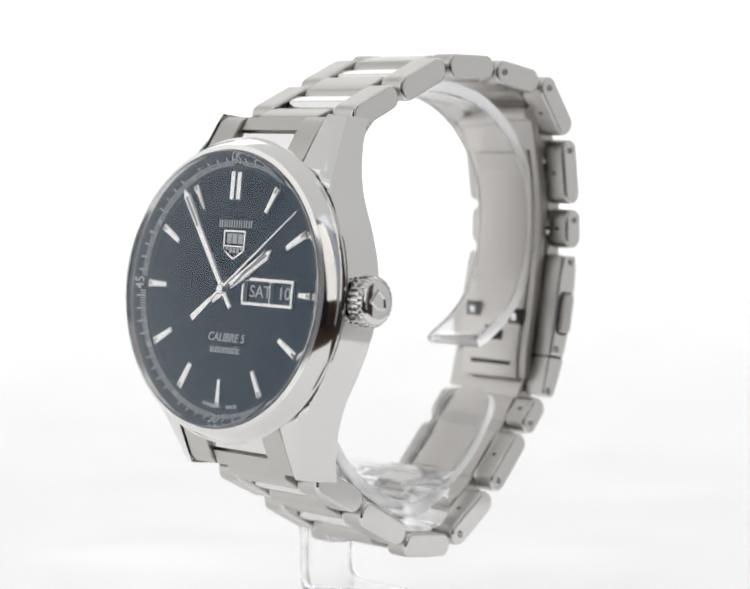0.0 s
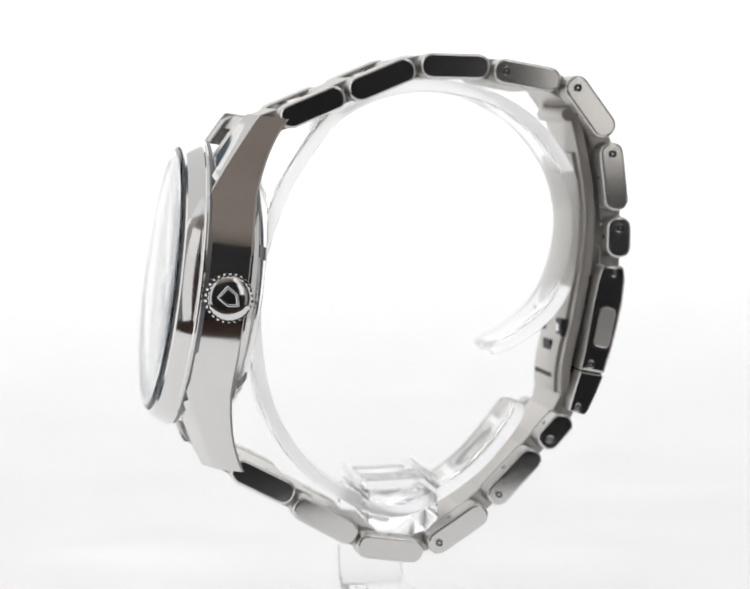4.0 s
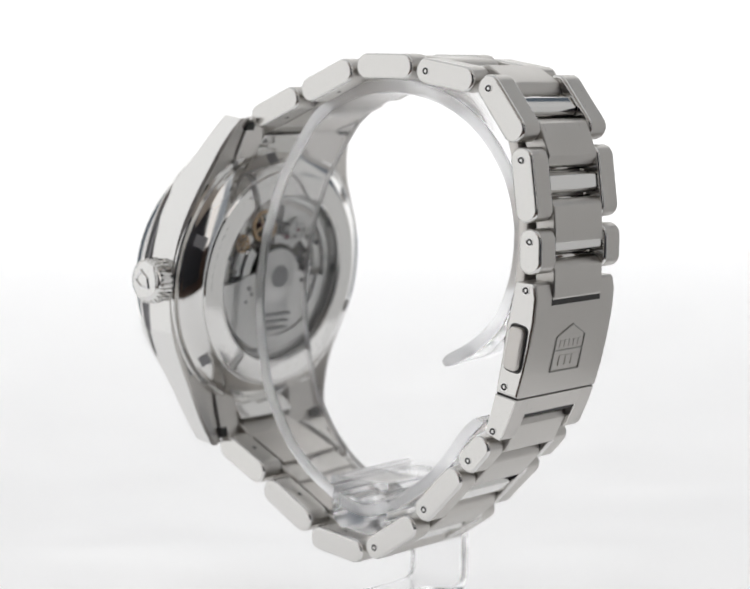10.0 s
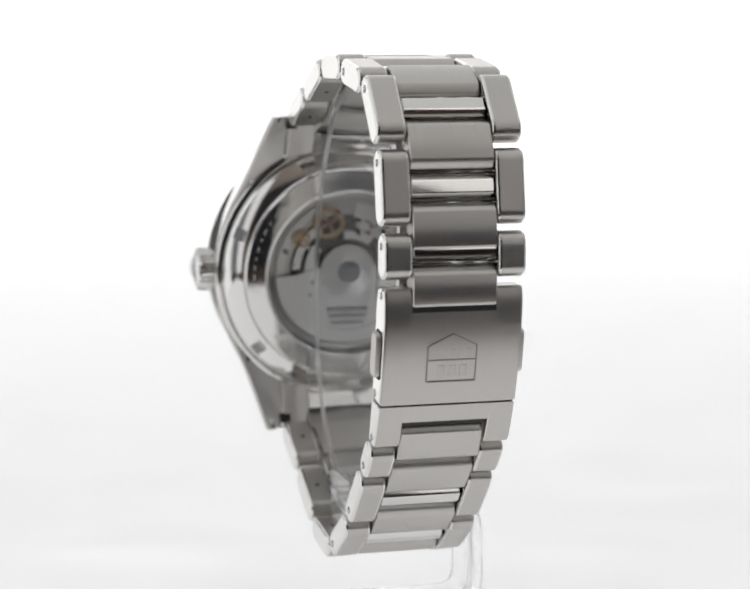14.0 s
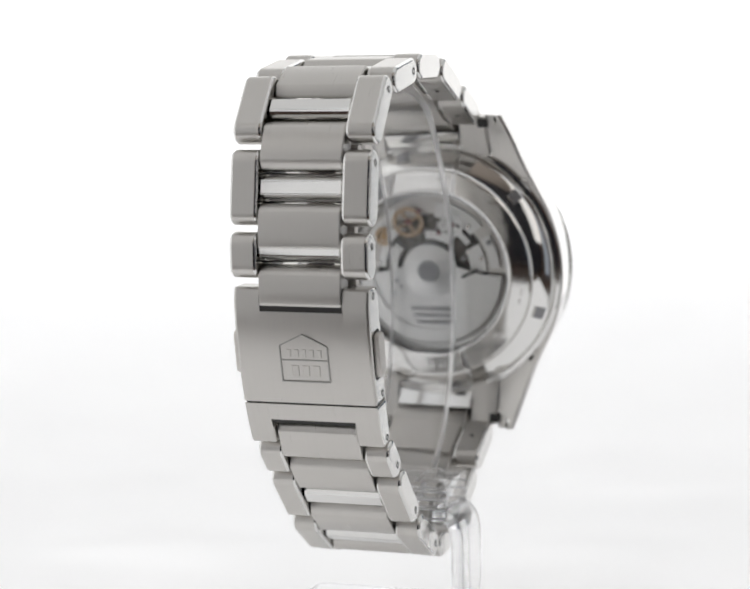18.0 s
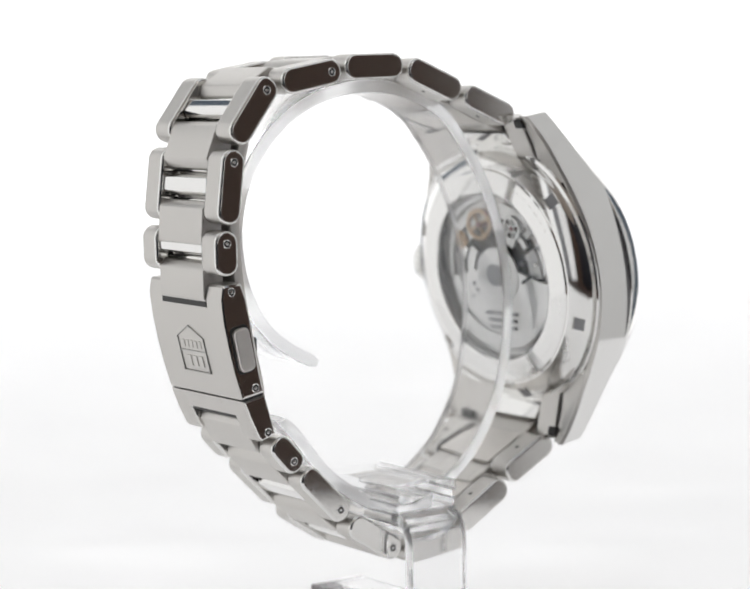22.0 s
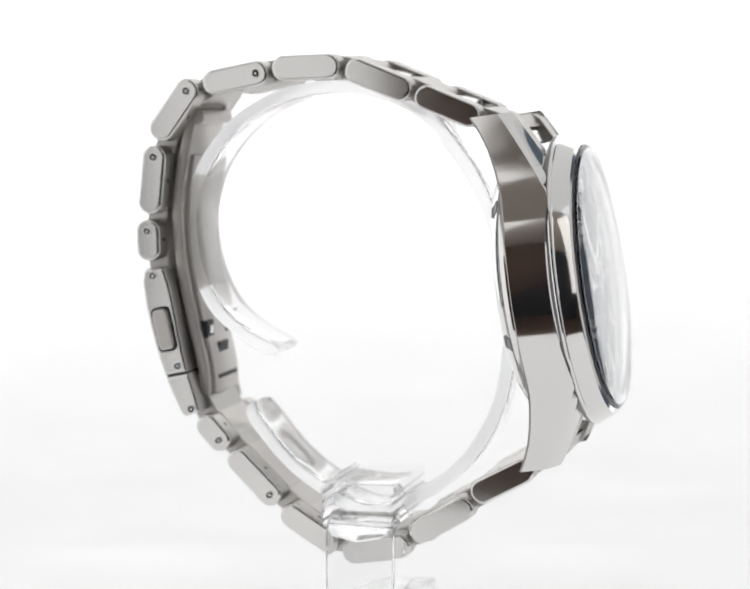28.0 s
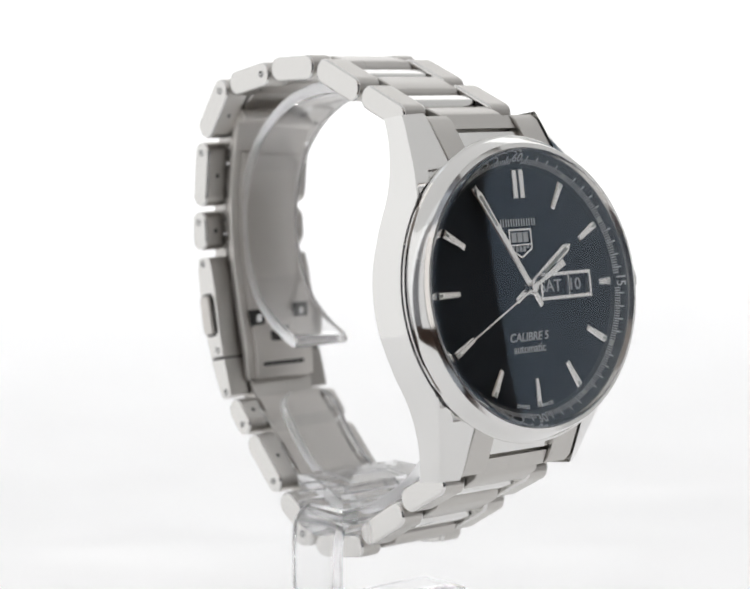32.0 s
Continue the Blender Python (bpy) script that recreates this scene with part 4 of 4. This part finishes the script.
# ---- the display stand ----
def display_stand():
    stand = thing("display_stand", "clear acrylic watch display stand with C-shaped cuff", "display stand")
    m = Matrix(((0, 0, S, 0), (S, 0, 0, 0), (0, S, 0, 0), (0, 0, 0, 1)))
    ring = [(0.505, -0.693), (0.661, -0.615), (0.789, -0.482), (0.877, -0.318), (0.915, -0.144), (0.910, 0.019), (0.850, 0.204), (0.715, 0.382), (0.536, 0.505), (0.328, 0.569), (0.12, 0.580),
            (-0.085, 0.536), (-0.250, 0.445), (-0.373, 0.330), (-0.487, 0.164), (-0.572, -0.023), (-0.632, -0.211), (-0.662, -0.424), (-0.660, -0.614), (-0.630, -0.828), (-0.575, -0.990),
            (-0.470, -1.165), (-0.352, -1.284), (-0.235, -1.363), (-0.10, -1.43), (0.03, -1.455), (0.15, -1.42), (0.225, -1.385), (0.343, -1.315), (0.461, -1.220), (0.567, -1.100), (0.638, -1.005), (0.661, -0.955)]
    ring = [(0.12 + (y - 0.12) * k, -0.1 + (z + 0.1) * k) for y, z in ring for k in (1.028 if y > -0.3 and z > -0.5 else 1.0,)]
    pts = smooth_curve(ring, 5)
    x0, x1, half = -0.16, 0.18, 0.031
    n = len(pts)

    def strip(x0, x1, round_by, narrow):
        rings = []
        for i, p in enumerate(pts):
            a, b = Vector(pts[max(0, i - 1)]), Vector(pts[min(n - 1, i + 1)])
            t = (b - a).normalized()
            o = Vector((-t.y, t.x))
            e = min(i, n - 1 - i)
            k = (0.6, 0.9, 1.0)[min(e, 2)]
            w = 0.10 * max(0, 1 - e / 8) ** 2 if i > n / 2 else 0.0
            a0, a1 = x0 + w * narrow[0], x1 - w * narrow[1]
            sec = rounded([(a0, -half * k), (a1, -half * k), (a1, half * k), (a0, half * k)], round_by, 4)
            rings.append([(*(Vector(p) + o * h), x) for x, h in sec])
        return loft(rings, m)

    cuff = part("cuff", strip(x0, x1, 0.0152, (1, 1)), acrylic, stand, "bent clear acrylic C-shaped cuff", 50)
    # cuff edges take the milky white that imitates piped light
    cuff.data.materials.append(edge_glow)
    for f in cuff.data.polygons:
        if abs(f.normal.x) > 0.3:
            f.material_index = 1
    # grooved clip block above the lowest links
    prof = [(-0.145, -1.29), (0.215, -1.29), (0.215, -1.335), (0.195, -1.34), (0.195, -1.37), (0.205, -1.385), (0.205, -1.41), (0.195, -1.42), (0.205, -1.44), (0.205, -1.495), (0.15, -1.545), (0.035, -1.568),
            (-0.08, -1.545), (-0.135, -1.495), (-0.135, -1.44), (-0.125, -1.42), (-0.135, -1.41), (-0.135, -1.385), (-0.125, -1.37), (-0.125, -1.34), (-0.145, -1.335)]
    bm = loft([[(y, z, x) for y, z in prof] for x in (-0.375, 0.24)], m)
    block = part("clip_block", bm, clear_block, stand, "clear grooved acrylic clip block", 30)
    for z in (-1.338, -1.378, -1.425, -1.47):
        for y0, y1 in ((-0.142, -0.130), (0.200, 0.212)):
            part("ridge", prism(rounded([(y0, z - 0.005), (y1, z - 0.005), (y1, z + 0.005), (y0, z + 0.005)], 0.003, 1), -0.377, 0.242, m), edge_glow, block, "thin ridge of the grooved block, made pale for its edge light")
    # bent strip: over the band's edge, down, and in under the watch as a foot
    path = smooth_curve([(-0.30, -1.46), (-0.36, -1.465), (-0.400, -1.50), (-0.418, -1.57), (-0.420, -1.70), (-0.420, -1.82), (-0.40, -1.90), (-0.34, -1.935), (-0.24, -1.94), (0.0, -1.94), (0.40, -1.94)], 4)
    rings = []
    n = len(path)
    for i, p in enumerate(path):
        a, b = Vector(path[max(0, i - 1)]), Vector(path[min(n - 1, i + 1)])
        t = (b - a).normalized()
        o = Vector((-t.y, t.x))
        sec = rounded([(-0.155, -0.032), (0.175, -0.032), (0.175, 0.032), (-0.155, 0.032)], 0.012, 2)
        rings.append([((Vector(p) + o * h).x, y, (Vector(p) + o * h).y) for y, h in sec])
    part("foot_strip", loft(rings, SIDE), acrylic, stand, "clear acrylic strip bent into a foot", 50)
    for ob in stand.children_recursive:
        ob.visible_shadow = False
    return stand


def motions():
    turn = lambda t: 178.573 - 8.6629 * (t - 16)
    rows = [(t, pose(0, 0, 0, 0, 0, turn(t))) for t in range(33)]
    walk(watch, rows)
    walk(stand, rows)
    base = DIAL @ Matrix.Scale(1 / S, 4)
    dial = base.to_translation(), base.to_quaternion().to_matrix().to_4x4()

    def swing(angle):
        return Matrix.Translation(dial[0]) @ dial[1] @ Matrix.Rotation(radians(-angle), 4, "Z")
    walk(POINTERS["second_pointer"], [(t, swing(50.5 + 6 * t)) for t in range(33)])
    walk(POINTERS["minute_pointer"], [(t, swing(-35.2 + 0.1 * t)) for t in range(0, 33, 8)])
    walk(POINTERS["hour_pointer"], [(t, swing(56.0 + t / 120)) for t in (0, 32)])


studio()
case()
bezel_and_crystal()
case_back()
dial_details()
dial_pointers()
crown()
bracelet()
clasp()
stand = display_stand()
motions()
